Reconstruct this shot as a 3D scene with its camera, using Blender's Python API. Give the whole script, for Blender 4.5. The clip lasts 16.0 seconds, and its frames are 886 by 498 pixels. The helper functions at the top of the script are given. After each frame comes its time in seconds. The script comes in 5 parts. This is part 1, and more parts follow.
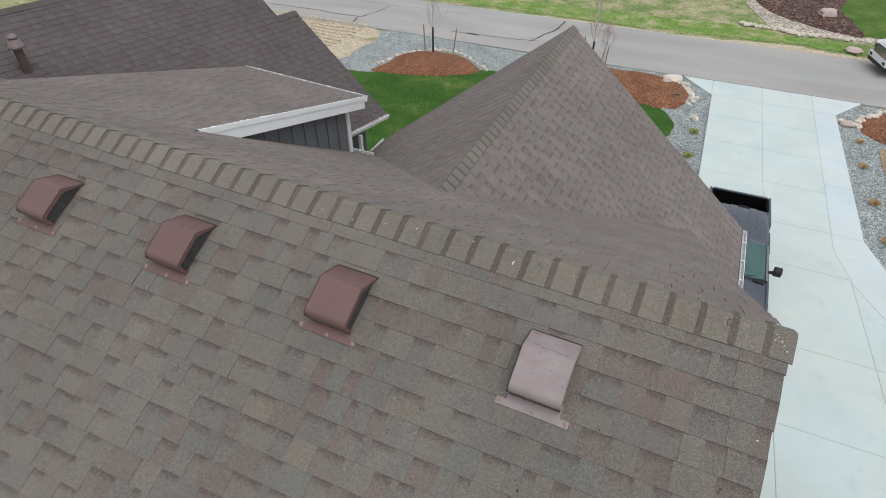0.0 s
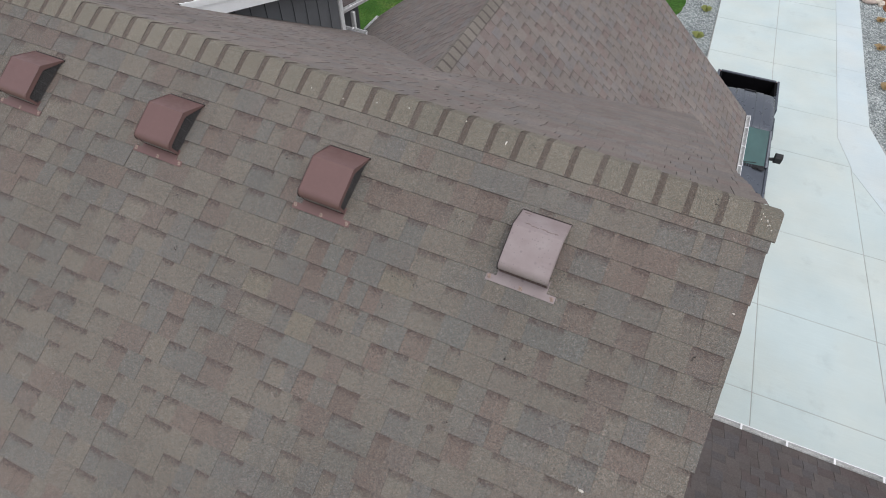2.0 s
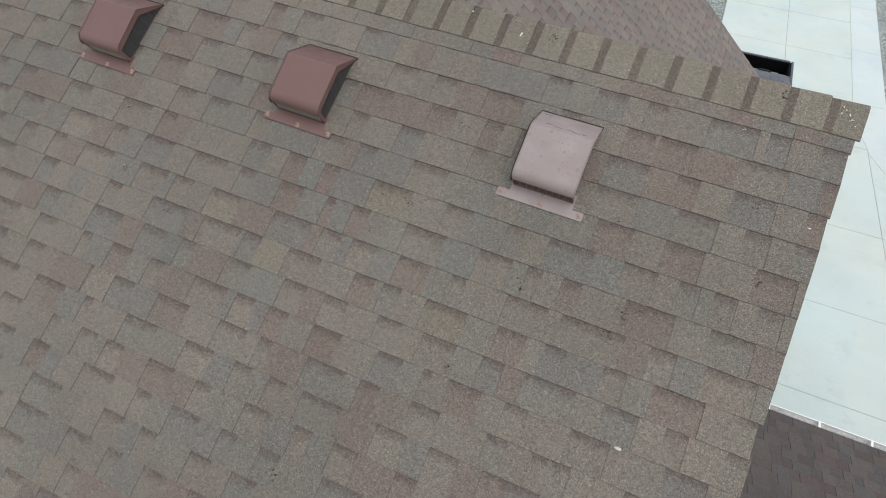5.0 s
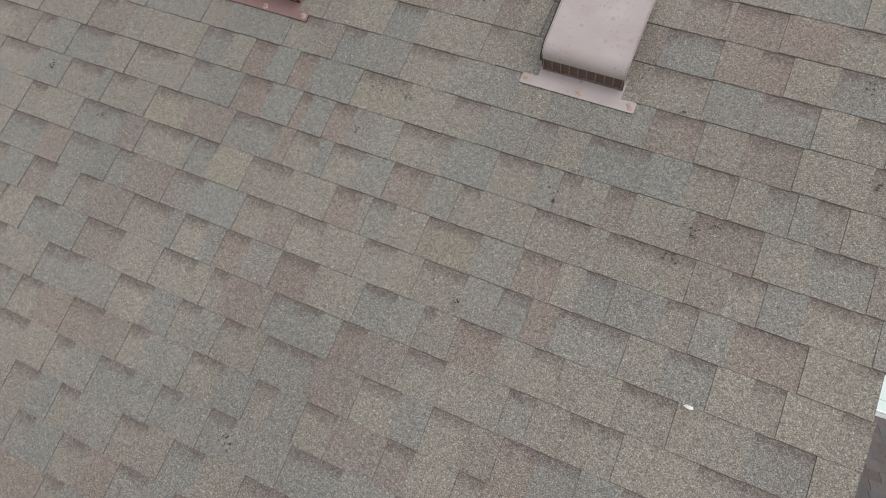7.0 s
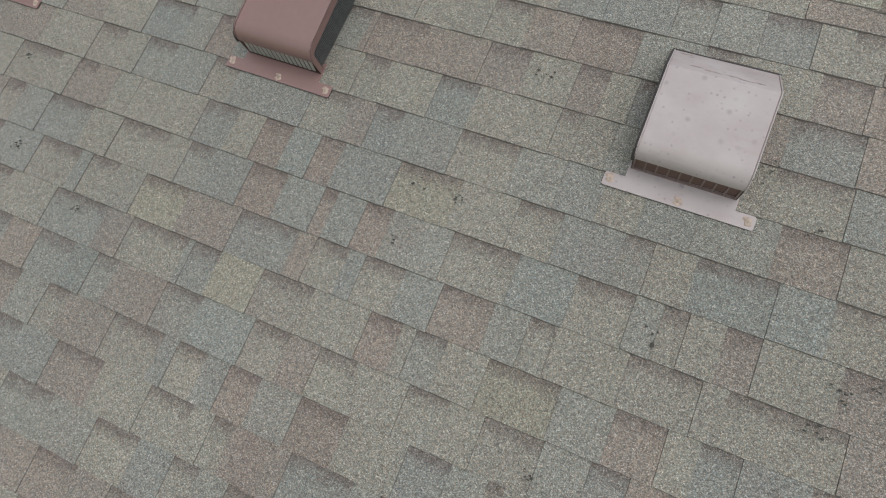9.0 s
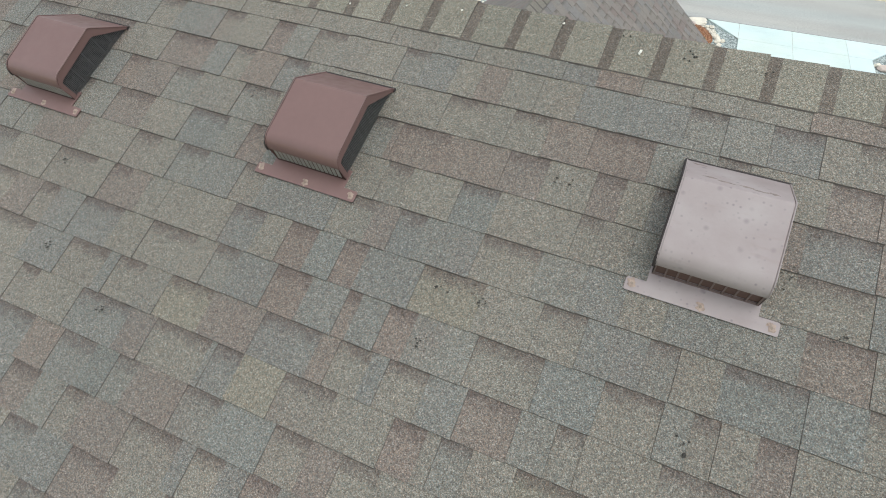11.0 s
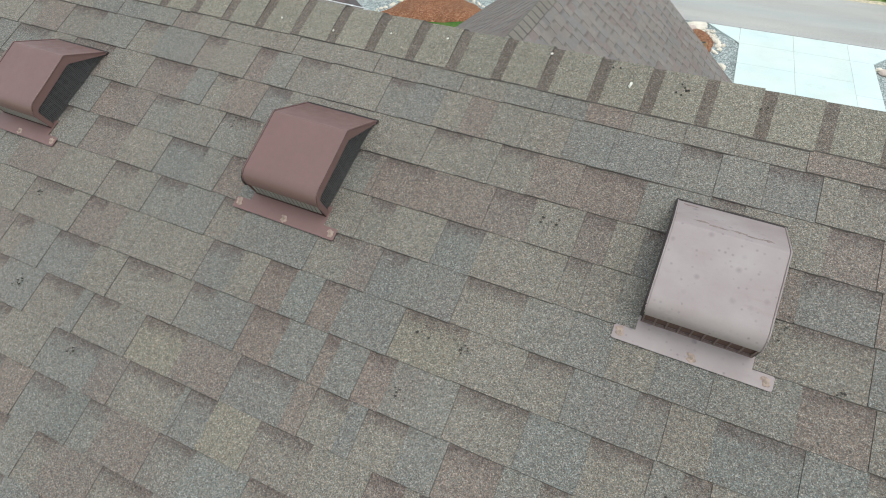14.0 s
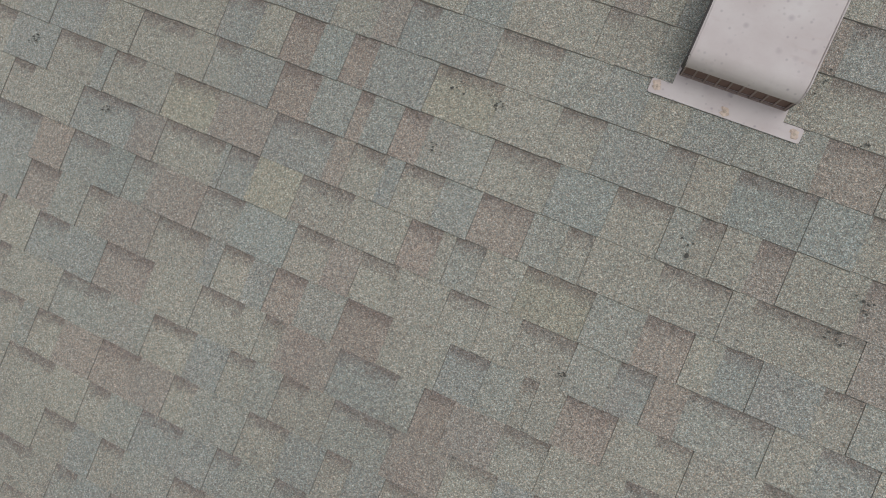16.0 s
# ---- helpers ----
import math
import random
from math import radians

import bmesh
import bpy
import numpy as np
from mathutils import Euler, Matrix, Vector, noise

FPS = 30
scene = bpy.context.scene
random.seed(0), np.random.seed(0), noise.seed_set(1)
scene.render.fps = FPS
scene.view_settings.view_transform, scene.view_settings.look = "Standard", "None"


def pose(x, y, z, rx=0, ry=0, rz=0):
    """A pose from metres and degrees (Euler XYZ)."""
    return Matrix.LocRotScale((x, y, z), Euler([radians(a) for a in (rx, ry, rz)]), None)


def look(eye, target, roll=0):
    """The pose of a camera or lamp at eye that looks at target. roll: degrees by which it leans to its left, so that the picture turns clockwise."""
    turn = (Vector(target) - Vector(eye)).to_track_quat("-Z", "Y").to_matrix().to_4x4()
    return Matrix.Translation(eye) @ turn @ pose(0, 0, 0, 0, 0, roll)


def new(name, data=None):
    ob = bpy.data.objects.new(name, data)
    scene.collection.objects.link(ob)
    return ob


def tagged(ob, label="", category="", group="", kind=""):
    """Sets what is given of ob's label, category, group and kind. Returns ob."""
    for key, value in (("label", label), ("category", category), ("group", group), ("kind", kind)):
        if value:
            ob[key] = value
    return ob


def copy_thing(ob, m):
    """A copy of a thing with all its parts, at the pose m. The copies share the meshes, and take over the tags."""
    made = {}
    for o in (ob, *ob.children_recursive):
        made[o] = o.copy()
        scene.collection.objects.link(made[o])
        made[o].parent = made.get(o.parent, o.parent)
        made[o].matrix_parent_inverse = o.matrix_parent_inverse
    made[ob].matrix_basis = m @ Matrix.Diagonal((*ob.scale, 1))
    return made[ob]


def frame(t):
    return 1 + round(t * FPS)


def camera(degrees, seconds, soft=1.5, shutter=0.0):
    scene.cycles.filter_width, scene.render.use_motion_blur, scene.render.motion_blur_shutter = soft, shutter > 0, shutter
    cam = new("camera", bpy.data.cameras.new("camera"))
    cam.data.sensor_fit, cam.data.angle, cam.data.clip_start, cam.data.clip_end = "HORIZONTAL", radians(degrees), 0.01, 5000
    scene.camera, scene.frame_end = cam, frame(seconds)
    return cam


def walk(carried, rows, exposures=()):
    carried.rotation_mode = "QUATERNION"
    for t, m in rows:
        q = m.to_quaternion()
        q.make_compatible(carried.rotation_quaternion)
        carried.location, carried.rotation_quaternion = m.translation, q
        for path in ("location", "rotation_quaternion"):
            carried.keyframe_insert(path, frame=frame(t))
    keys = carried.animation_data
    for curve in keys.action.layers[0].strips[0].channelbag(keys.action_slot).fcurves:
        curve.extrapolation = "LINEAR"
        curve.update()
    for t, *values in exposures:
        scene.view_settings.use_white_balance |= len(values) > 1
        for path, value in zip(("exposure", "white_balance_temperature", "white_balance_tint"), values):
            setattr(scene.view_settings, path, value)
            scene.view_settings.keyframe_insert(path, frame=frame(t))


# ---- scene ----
H = 10.4          # height of the main ridge over the driveway
cam = camera(74.21, 16.0, 0.95)
ROWS = [  # t, x, y, z, yaw, pitch, roll
    (0.0, 0.658, -2.421, 12.529, 24.18, -39.21, 0.12),
    (0.5, 0.673, -2.433, 12.540, 24.11, -46.04, 0.06),
    (1.0, 0.680, -2.439, 12.541, 24.14, -49.90, 0.09),
    (1.5, 0.692, -2.442, 12.531, 24.15, -50.03, 0.05),
    (2.0, 0.707, -2.446, 12.514, 24.12, -50.13, 0.01),
    (2.5, 0.712, -2.467, 12.555, 24.04, -50.09, -0.05),
    (3.0, 0.697, -2.427, 12.501, 24.14, -50.12, -0.03),
    (3.5, 0.683, -2.431, 12.265, 24.23, -50.14, -0.00),
    (4.0, 0.681, -2.447, 12.194, 24.21, -50.19, -0.02),
    (4.5, 0.674, -2.407, 12.056, 24.18, -50.29, -0.10),
    (5.0, 0.683, -2.380, 11.838, 24.34, -50.37, 0.13),
    (5.2, 0.680, -2.389, 11.555, 24.29, -49.29, -0.18),
    (5.7, 0.665, -2.345, 11.330, 24.42, -49.90, -0.10),
    (6.5, 0.630, -2.290, 11.220, 24.50, -50.80, -0.05),
    (7.3, 0.591, -2.249, 11.213, 24.59, -51.28, -0.01),
    (7.5, 0.587, -2.272, 11.159, 24.89, -49.70, -0.10),
    (8.0, 0.352, -2.043, 11.238, 24.75, -50.82, -0.00),
    (8.5, 0.256, -1.927, 11.181, 24.67, -49.77, -0.08),
    (9.0, 0.231, -1.841, 11.131, 24.39, -50.60, -0.09),
    (9.5, 0.230, -1.799, 11.140, 24.53, -50.48, 0.00),
    (10.0, 0.168, -1.797, 11.161, 24.24, -47.59, -0.01),
    (10.2, 0.165, -1.821, 11.158, 24.38, -44.64, -0.01),
    (10.5, 0.163, -1.830, 11.174, 24.50, -42.70, 0.00),
    (12.3, 0.196, -1.877, 11.190, 24.50, -42.42, -0.06),
    (12.5, 0.203, -1.873, 11.193, 24.51, -42.39, -0.07),
    (13.0, 0.184, -1.878, 11.225, 24.55, -42.34, -0.04),
    (13.5, 0.190, -1.776, 11.220, 24.55, -42.35, -0.04),
    (14.0, 0.163, -1.707, 11.223, 24.61, -42.31, 0.04),
    (14.5, 0.174, -1.677, 11.201, 24.66, -43.41, 0.04),
    (15.0, 0.148, -1.684, 11.213, 24.57, -50.71, 0.07),
    (15.5, 0.104, -1.774, 11.227, 24.55, -57.28, -0.04),
    (16.0, 0.116, -1.821, 11.208, 24.77, -63.15, 0.06),
]
EXPOSURES = [  # t, stops, kelvin, tint
    (0.0, 0.29, 6450, 11), (0.5, 0.29, 6430, 13), (1.0, 0.30, 6420, 14), (3.0, 0.34, 6450, 13), (5.0, 0.43, 6560, 10), (7.2, 0.74, 6480, 9), (7.5, 0.77, 6300, 3), (16.0, 0.77, 6300, 3),
]
walk(cam, [(t, pose(x, y, z, 90 + pitch, roll, yaw)) for t, x, y, z, yaw, pitch, roll in ROWS], EXPOSURES)

# ---- sky and sun: a bright overcast day ----
world = bpy.data.worlds.new("overcast_sky")
scene.world = world
world.use_nodes = True
wn = world.node_tree.nodes
sky = wn.new("ShaderNodeTexSky")
sky.sky_type = "NISHITA"
sky.sun_disc = False
sky.sun_elevation, sky.sun_rotation = radians(73), radians(122)
sky.air_density, sky.dust_density = 1.0, 2.0
calm = wn.new("ShaderNodeHueSaturation")
calm.inputs["Saturation"].default_value = 0.22
world.node_tree.links.new(sky.outputs["Color"], calm.inputs["Color"])
world.node_tree.links.new(calm.outputs["Color"], wn["Background"].inputs["Color"])
wn["Background"].inputs["Strength"].default_value = 0.15
sun_data = bpy.data.lights.new("sun", "SUN")
sun_data.energy, sun_data.angle, sun_data.color = 0.6, radians(60), (1.0, 0.96, 0.9)
sun = new("sun", sun_data)
sun.matrix_world = look((8, -5, 31), (0, 0, 0))


# ---- materials ----
def nodes_of(name, rough=0.8, metal=0.0, spec=0.3):
    m = bpy.data.materials.new(name)
    m.use_nodes = True
    b = m.node_tree.nodes["Principled BSDF"]
    b.inputs["Roughness"].default_value = rough
    b.inputs["Metallic"].default_value = metal
    b.inputs["Specular IOR Level"].default_value = spec
    return m, m.node_tree.nodes, m.node_tree.links, b


def noise_node(n, l, scale, detail=4, stretch=None, rough=0.55):
    t = n.new("ShaderNodeTexNoise")
    t.inputs["Scale"].default_value, t.inputs["Detail"].default_value = scale, detail
    t.inputs["Roughness"].default_value = rough
    g = n.new("ShaderNodeNewGeometry")
    if stretch:
        mp = n.new("ShaderNodeMapping")
        mp.inputs["Scale"].default_value = stretch
        l.new(g.outputs["Position"], mp.inputs["Vector"])
        l.new(mp.outputs["Vector"], t.inputs["Vector"])
    else:
        l.new(g.outputs["Position"], t.inputs["Vector"])
    return t.outputs["Fac"]


def ramp_node(n, l, fac, stops, mode="LINEAR"):
    r = n.new("ShaderNodeValToRGB")
    r.color_ramp.interpolation = mode
    e = r.color_ramp.elements
    while len(e) < len(stops):
        e.new(0.5)
    for el, (p, c) in zip(e, stops):
        el.position, el.color = p, (*c, 1) if len(c) == 3 else c
    l.new(fac, r.inputs["Fac"])
    return r.outputs["Color"]


def mix_node(n, l, fac, a, b, kind="MIX"):
    m = n.new("ShaderNodeMix")
    m.data_type, m.blend_type = "RGBA", kind
    for sock, v in ((m.inputs[0], fac), (m.inputs[6], a), (m.inputs[7], b)):
        if isinstance(v, (int, float)):
            sock.default_value = v
        elif isinstance(v, tuple):
            sock.default_value = (*v, 1)
        else:
            l.new(v, sock)
    return m.outputs[2]


def grey(v):
    return (v, v, v)


def bump_node(n, l, b, height, strength, distance):
    u = n.new("ShaderNodeBump")
    u.inputs["Strength"].default_value, u.inputs["Distance"].default_value = strength, distance
    l.new(height, u.inputs["Height"])
    l.new(u.outputs["Normal"], b.inputs["Normal"])


def cells(n, l, scale, out="Color", feature="F1"):
    v = n.new("ShaderNodeTexVoronoi")
    v.inputs["Scale"].default_value = scale
    v.feature = feature
    g = n.new("ShaderNodeNewGeometry")
    l.new(g.outputs["Position"], v.inputs["Vector"])
    return v.outputs[out]


BLEND = [(0.0, (0.205, 0.202, 0.186)), (0.13, (0.232, 0.212, 0.182)), (0.28, (0.212, 0.192, 0.168)), (0.42, (0.186, 0.190, 0.184)),
         (0.54, (0.224, 0.206, 0.178)), (0.66, (0.194, 0.154, 0.140)), (0.77, (0.180, 0.183, 0.180)), (0.84, (0.210, 0.162, 0.143)), (0.92, (0.246, 0.226, 0.192))]


def shingle_mat(name, single, band, tone=None, tone_level=0.85, grains=True, cast=(1.0, 1.0, 1.0), even=0.34, line=0.78):
    """Asphalt shingle: a colour drop for each tab, a second drop across it, and mineral grains. band: a dark line printed under the course above."""
    m, n, l, b = nodes_of(name, 0.92, 0, 0.18)
    if single:
        rnd = n.new("ShaderNodeObjectInfo").outputs["Random"]
    else:
        rnd = n.new("ShaderNodeNewGeometry").outputs["Random Per Island"]
    if tone:
        base = ramp_node(n, l, rnd, tone)
    else:
        base = ramp_node(n, l, rnd, BLEND, "CONSTANT")
    drops = noise_node(n, l, 5.5, 3, (1.0, 0.55, 0.55))
    other = ramp_node(n, l, drops, [(0.28, (0.178, 0.185, 0.178)), (0.42, (0.222, 0.208, 0.182)), (0.56, (0.214, 0.194, 0.168)), (0.70, (0.205, 0.158, 0.138))]) if not tone else base
    c = mix_node(n, l, 0.30, base, other)
    if not tone:
        c = mix_node(n, l, even, c, (0.208, 0.192, 0.168))
    # the noise is wear; the factor on it scales the slope's whole tone
    wear_and_level = ramp_node(n, l, noise_node(n, l, 0.9, 5), [(0.3, tuple(0.86 * tone_level * k for k in cast)), (0.7, tuple(1.08 * tone_level * k for k in cast))])
    c = mix_node(n, l, 1.0, c, wear_and_level, "MULTIPLY")
    if band:
        uv = n.new("ShaderNodeUVMap")
        uv.uv_map = "tab"
        sp = n.new("ShaderNodeSeparateXYZ")
        l.new(uv.outputs["UV"], sp.inputs["Vector"])
        ragged = n.new("ShaderNodeMath")
        ragged.operation = "MULTIPLY_ADD"
        l.new(noise_node(n, l, 40, 4), ragged.inputs[0])
        ragged.inputs[1].default_value = 0.5
        l.new(sp.outputs["Y"], ragged.inputs[2])
        f = ramp_node(n, l, ragged.outputs[0], [(0.36, grey(1.0)), (0.66, grey(0.0))])
        c = mix_node(n, l, mix_node(n, l, 1.0, f, grey(line), "MULTIPLY"), c, (0.105, 0.085, 0.078) if grains else (0.09, 0.073, 0.067))
    if not grains:
        for scale, lo, hi in ((150, 0.80, 1.20), (48, 0.88, 1.12)):
            c = mix_node(n, l, 1.0, c, ramp_node(n, l, noise_node(n, l, scale, 3), [(0.3, grey(lo)), (0.7, grey(hi))]), "MULTIPLY")
        l.new(c, b.inputs["Base Color"])
        return m
    g1 = cells(n, l, 540)
    hsv = n.new("ShaderNodeSeparateColor")
    l.new(g1, hsv.inputs["Color"])
    grain = ramp_node(n, l, hsv.outputs[0], [(0.0, grey(0.50)), (0.25, grey(0.82)), (0.68, grey(1.02)), (0.88, grey(1.38)), (1.0, grey(1.85))])
    c = mix_node(n, l, 1.0, c, grain, "MULTIPLY")
    clump = ramp_node(n, l, noise_node(n, l, 230, 2), [(0.28, grey(0.68)), (0.5, grey(0.99)), (0.72, grey(1.36))])
    c = mix_node(n, l, 1.0, c, clump, "MULTIPLY")
    clump = ramp_node(n, l, noise_node(n, l, 95, 3), [(0.3, grey(0.84)), (0.5, grey(1.0)), (0.7, grey(1.16))])
    c = mix_node(n, l, 1.0, c, clump, "MULTIPLY")
    hue = ramp_node(n, l, hsv.outputs[1], [(0.0, (1.12, 0.96, 0.86)), (0.5, (1, 1, 1)), (1.0, (0.9, 1.02, 1.08))])
    c = mix_node(n, l, 1.0, c, hue, "MULTIPLY")
    l.new(c, b.inputs["Base Color"])
    bump_node(n, l, b, cells(n, l, 540, "Distance"), 0.6, 0.0012)
    return m


def plain_mat(name, col, rough=0.6, metal=0.0, vary=0.12, scale=6.0, bump=0.0, spec=0.4, fine=60.0, stretch=None):
    m, n, l, b = nodes_of(name, rough, metal, spec)
    a = tuple(x * (1 - vary) for x in col)
    z = tuple(min(1.0, x * (1 + vary)) for x in col)
    c = ramp_node(n, l, noise_node(n, l, scale, 6, stretch), [(0.32, a), (0.68, z)])
    c = mix_node(n, l, 0.5, c, ramp_node(n, l, noise_node(n, l, fine, 3), [(0.3, a), (0.7, z)]))
    l.new(c, b.inputs["Base Color"])
    r = ramp_node(n, l, noise_node(n, l, scale * 2.3, 4), [(0.3, grey(max(0.02, rough - 0.08))), (0.7, grey(min(1, rough + 0.08)))])
    l.new(r, b.inputs["Roughness"])
    if bump:
        bump_node(n, l, b, noise_node(n, l, fine, 4), 0.5, bump)
    return m


SHINGLE_TAB = shingle_mat("shingle_tab", False, False)
SHINGLE_GAP = shingle_mat("shingle_underlay", False, True)
SHINGLE_TAB_ONE = shingle_mat("shingle_tab_single", True, False)
SHINGLE_GAP_ONE = shingle_mat("shingle_underlay_single", True, True)
SHINGLE_FAR = shingle_mat("far_shingle_tab", False, False, tone_level=0.97, grains=False, cast=(1.025, 0.985, 1.035), even=0.46, line=0.30)
SHINGLE_FAR_GAP = shingle_mat("far_shingle_underlay", False, True, tone_level=0.92, grains=False, cast=(1.025, 0.985, 1.035), even=0.46, line=0.30)
SHINGLE_WING = shingle_mat("wing_shingle_tab", False, False, tone_level=0.97, grains=False, cast=(1.02, 0.985, 1.035), even=0.36)
SHINGLE_WING_GAP = shingle_mat("wing_shingle_underlay", False, True, tone_level=0.92, grains=False, cast=(1.02, 0.985, 1.035), even=0.36, line=0.66)
# same blend, multiplied down: dimmer light on the angled wing and garage roofs
SHINGLE_DIM = shingle_mat("dimmed_shingle_tab", False, False, tone_level=0.56, grains=False, cast=(1.02, 0.97, 1.09), even=0.46, line=0.30)
SHINGLE_DIM_GAP = shingle_mat("dimmed_shingle_underlay", False, True, tone_level=0.52, grains=False, cast=(1.02, 0.97, 1.09), even=0.46, line=0.30)
SHINGLE_LOW = shingle_mat("dimmed_low_shingle_tab", False, False, tone_level=0.55, grains=False, cast=(1.005, 0.967, 1.055), even=0.35)
SHINGLE_LOW_GAP = shingle_mat("dimmed_low_shingle_underlay", False, True, tone_level=0.50, grains=False, cast=(1.005, 0.967, 1.055), even=0.35, line=0.6)
ONE = {"": (SHINGLE_TAB_ONE, SHINGLE_GAP_ONE)}
for tone_name, tone_col in (("rust", (0.205, 0.172, 0.151)), ("slate", (0.194, 0.191, 0.176)), ("tan", (0.222, 0.203, 0.168))):
    tone_stops = [(0.0, tuple(0.95 * k for k in tone_col)), (1.0, tuple(1.05 * k for k in tone_col))]
    ONE[tone_name] = tuple(shingle_mat(tone_name + part_name, True, banded, tone_stops) for part_name, banded in (("_tab", False), ("_underlay", True)))
BUTT = plain_mat("shingle_cut_edge", (0.130, 0.114, 0.104), 0.95, vary=0.3, scale=30)
BUTT_SIDE = plain_mat("shingle_side_edge", (0.132, 0.117, 0.106), 0.95, vary=0.3, scale=30)
# a lighter cut edge for the distant slopes
BUTT_FAR = plain_mat("lighter_cut_edge", (0.160, 0.140, 0.130), 0.95, vary=0.3, scale=30)
CAP_TONE = [(0.0, (0.232, 0.214, 0.178)), (0.5, (0.252, 0.234, 0.195)), (1.0, (0.224, 0.210, 0.176))]
CAP_MAT = shingle_mat("ridge_cap_granules", True, False, CAP_TONE)
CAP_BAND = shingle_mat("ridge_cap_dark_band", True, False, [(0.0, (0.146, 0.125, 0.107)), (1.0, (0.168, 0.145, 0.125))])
CAP_BAND_SOFT = shingle_mat("wing_cap_band", True, False, [(0.0, (0.124, 0.109, 0.098)), (1.0, (0.140, 0.124, 0.112))], grains=False)
CAP_WING = shingle_mat("wing_cap_granules", True, False, [(0.0, (0.206, 0.187, 0.163)), (1.0, (0.226, 0.206, 0.180))], grains=False)
# tone of a sheet behind the front grille, standing for the dim opening
GRILLE_SLOT = plain_mat("vent_slot_backing", (0.125, 0.074, 0.064), 0.8)
# caps of the angled wing, toned down like its shingles
CAP_MAT_FAR = shingle_mat("ridge_cap_granules_joined", False, False, [(0.0, (0.186, 0.164, 0.156)), (1.0, (0.214, 0.188, 0.178))], tone_level=0.54)
DECK = plain_mat("roof_felt", (0.07, 0.06, 0.055), 0.95, vary=0.25, scale=3)
WHITE = plain_mat("white_trim_paint", (0.90, 0.93, 0.92), 0.45, vary=0.05, scale=3)
GUTTER = plain_mat("white_gutter_enamel", (0.91, 0.92, 0.92), 0.35, vary=0.06, scale=5)
GUTTER_IN = plain_mat("gutter_floor_grime", (0.62, 0.63, 0.62), 0.8, vary=0.35, scale=9)
SIDING = plain_mat("slate_grey_siding", (0.172, 0.184, 0.194), 0.6, vary=0.12, scale=3)
BROWN = plain_mat("brown_enamel", (0.162, 0.094, 0.087), 0.42, vary=0.05, scale=8, spec=0.5)
# the same brown enamel, darkened to stand for shade inside the hood
BROWN_SHADE = plain_mat("brown_enamel_shaded_inside", (0.05, 0.026, 0.022), 0.5, vary=0.15)
FRONT_WIRE = plain_mat("vent_front_wire", (0.32, 0.308, 0.292), 0.5, 0.2, vary=0.2, scale=40)
# side wire, toned below the front wire for the shade in the side openings
SCREEN = plain_mat("vent_screen_wire", (0.125, 0.122, 0.124), 0.5, 0.2, vary=0.2, scale=40)
# near-black that paints shade behind the screens and along the hood's edges
VENT_SHADE = plain_mat("painted_vent_shade", (0.035, 0.028, 0.027), 0.8)
SEALANT = plain_mat("clear_tan_sealant", (0.30, 0.225, 0.185), 0.5, vary=0.35, scale=90)
NAIL_HEAD = plain_mat("dull_nail_head", (0.24, 0.19, 0.15), 0.6, 0.1, vary=0.2, scale=90)
CAP_METAL = plain_mat("pale_faded_flue_cap", (0.20, 0.16, 0.152), 0.5, vary=0.15, scale=9)
PIPE_MAT = plain_mat("faded_brown_flue", (0.105, 0.078, 0.071), 0.5, vary=0.18, scale=9)


def faded_mat():
    """Sun-bleached brown paint: chalky pink-grey with small dark freckles and smears."""
    m, n, l, b = nodes_of("bleached_brown_paint", 0.7, 0, 0.25)
    c = ramp_node(n, l, noise_node(n, l, 7, 5), [(0.28, (0.274, 0.226, 0.222)), (0.5, (0.310, 0.262, 0.259)), (0.72, (0.346, 0.302, 0.299))])
    smear = ramp_node(n, l, noise_node(n, l, 14, 5, (1, 5, 1)), [(0.58, grey(0.0)), (0.76, grey(0.32))])
    c = mix_node(n, l, smear, c, (0.27, 0.2, 0.195))
    for scale, reach, share, depth in ((27, 0.26, 0.9, 0.95), (64, 0.28, 0.6, 0.9)):
        spot = ramp_node(n, l, cells(n, l, scale, "Distance"), [(0.3 * reach, grey(depth)), (reach, grey(0.0))])
        pick = n.new("ShaderNodeSeparateColor")
        l.new(cells(n, l, scale), pick.inputs["Color"])
        some = ramp_node(n, l, pick.outputs[0], [(0.0, grey(1.0)), (share, grey(0.0))])
        c = mix_node(n, l, mix_node(n, l, 1.0, spot, some, "MULTIPLY"), c, (0.215, 0.180, 0.192))
    l.new(c, b.inputs["Base Color"])
    bump_node(n, l, b, noise_node(n, l, 90, 3), 0.15, 0.002)
    return m


FADED = faded_mat()


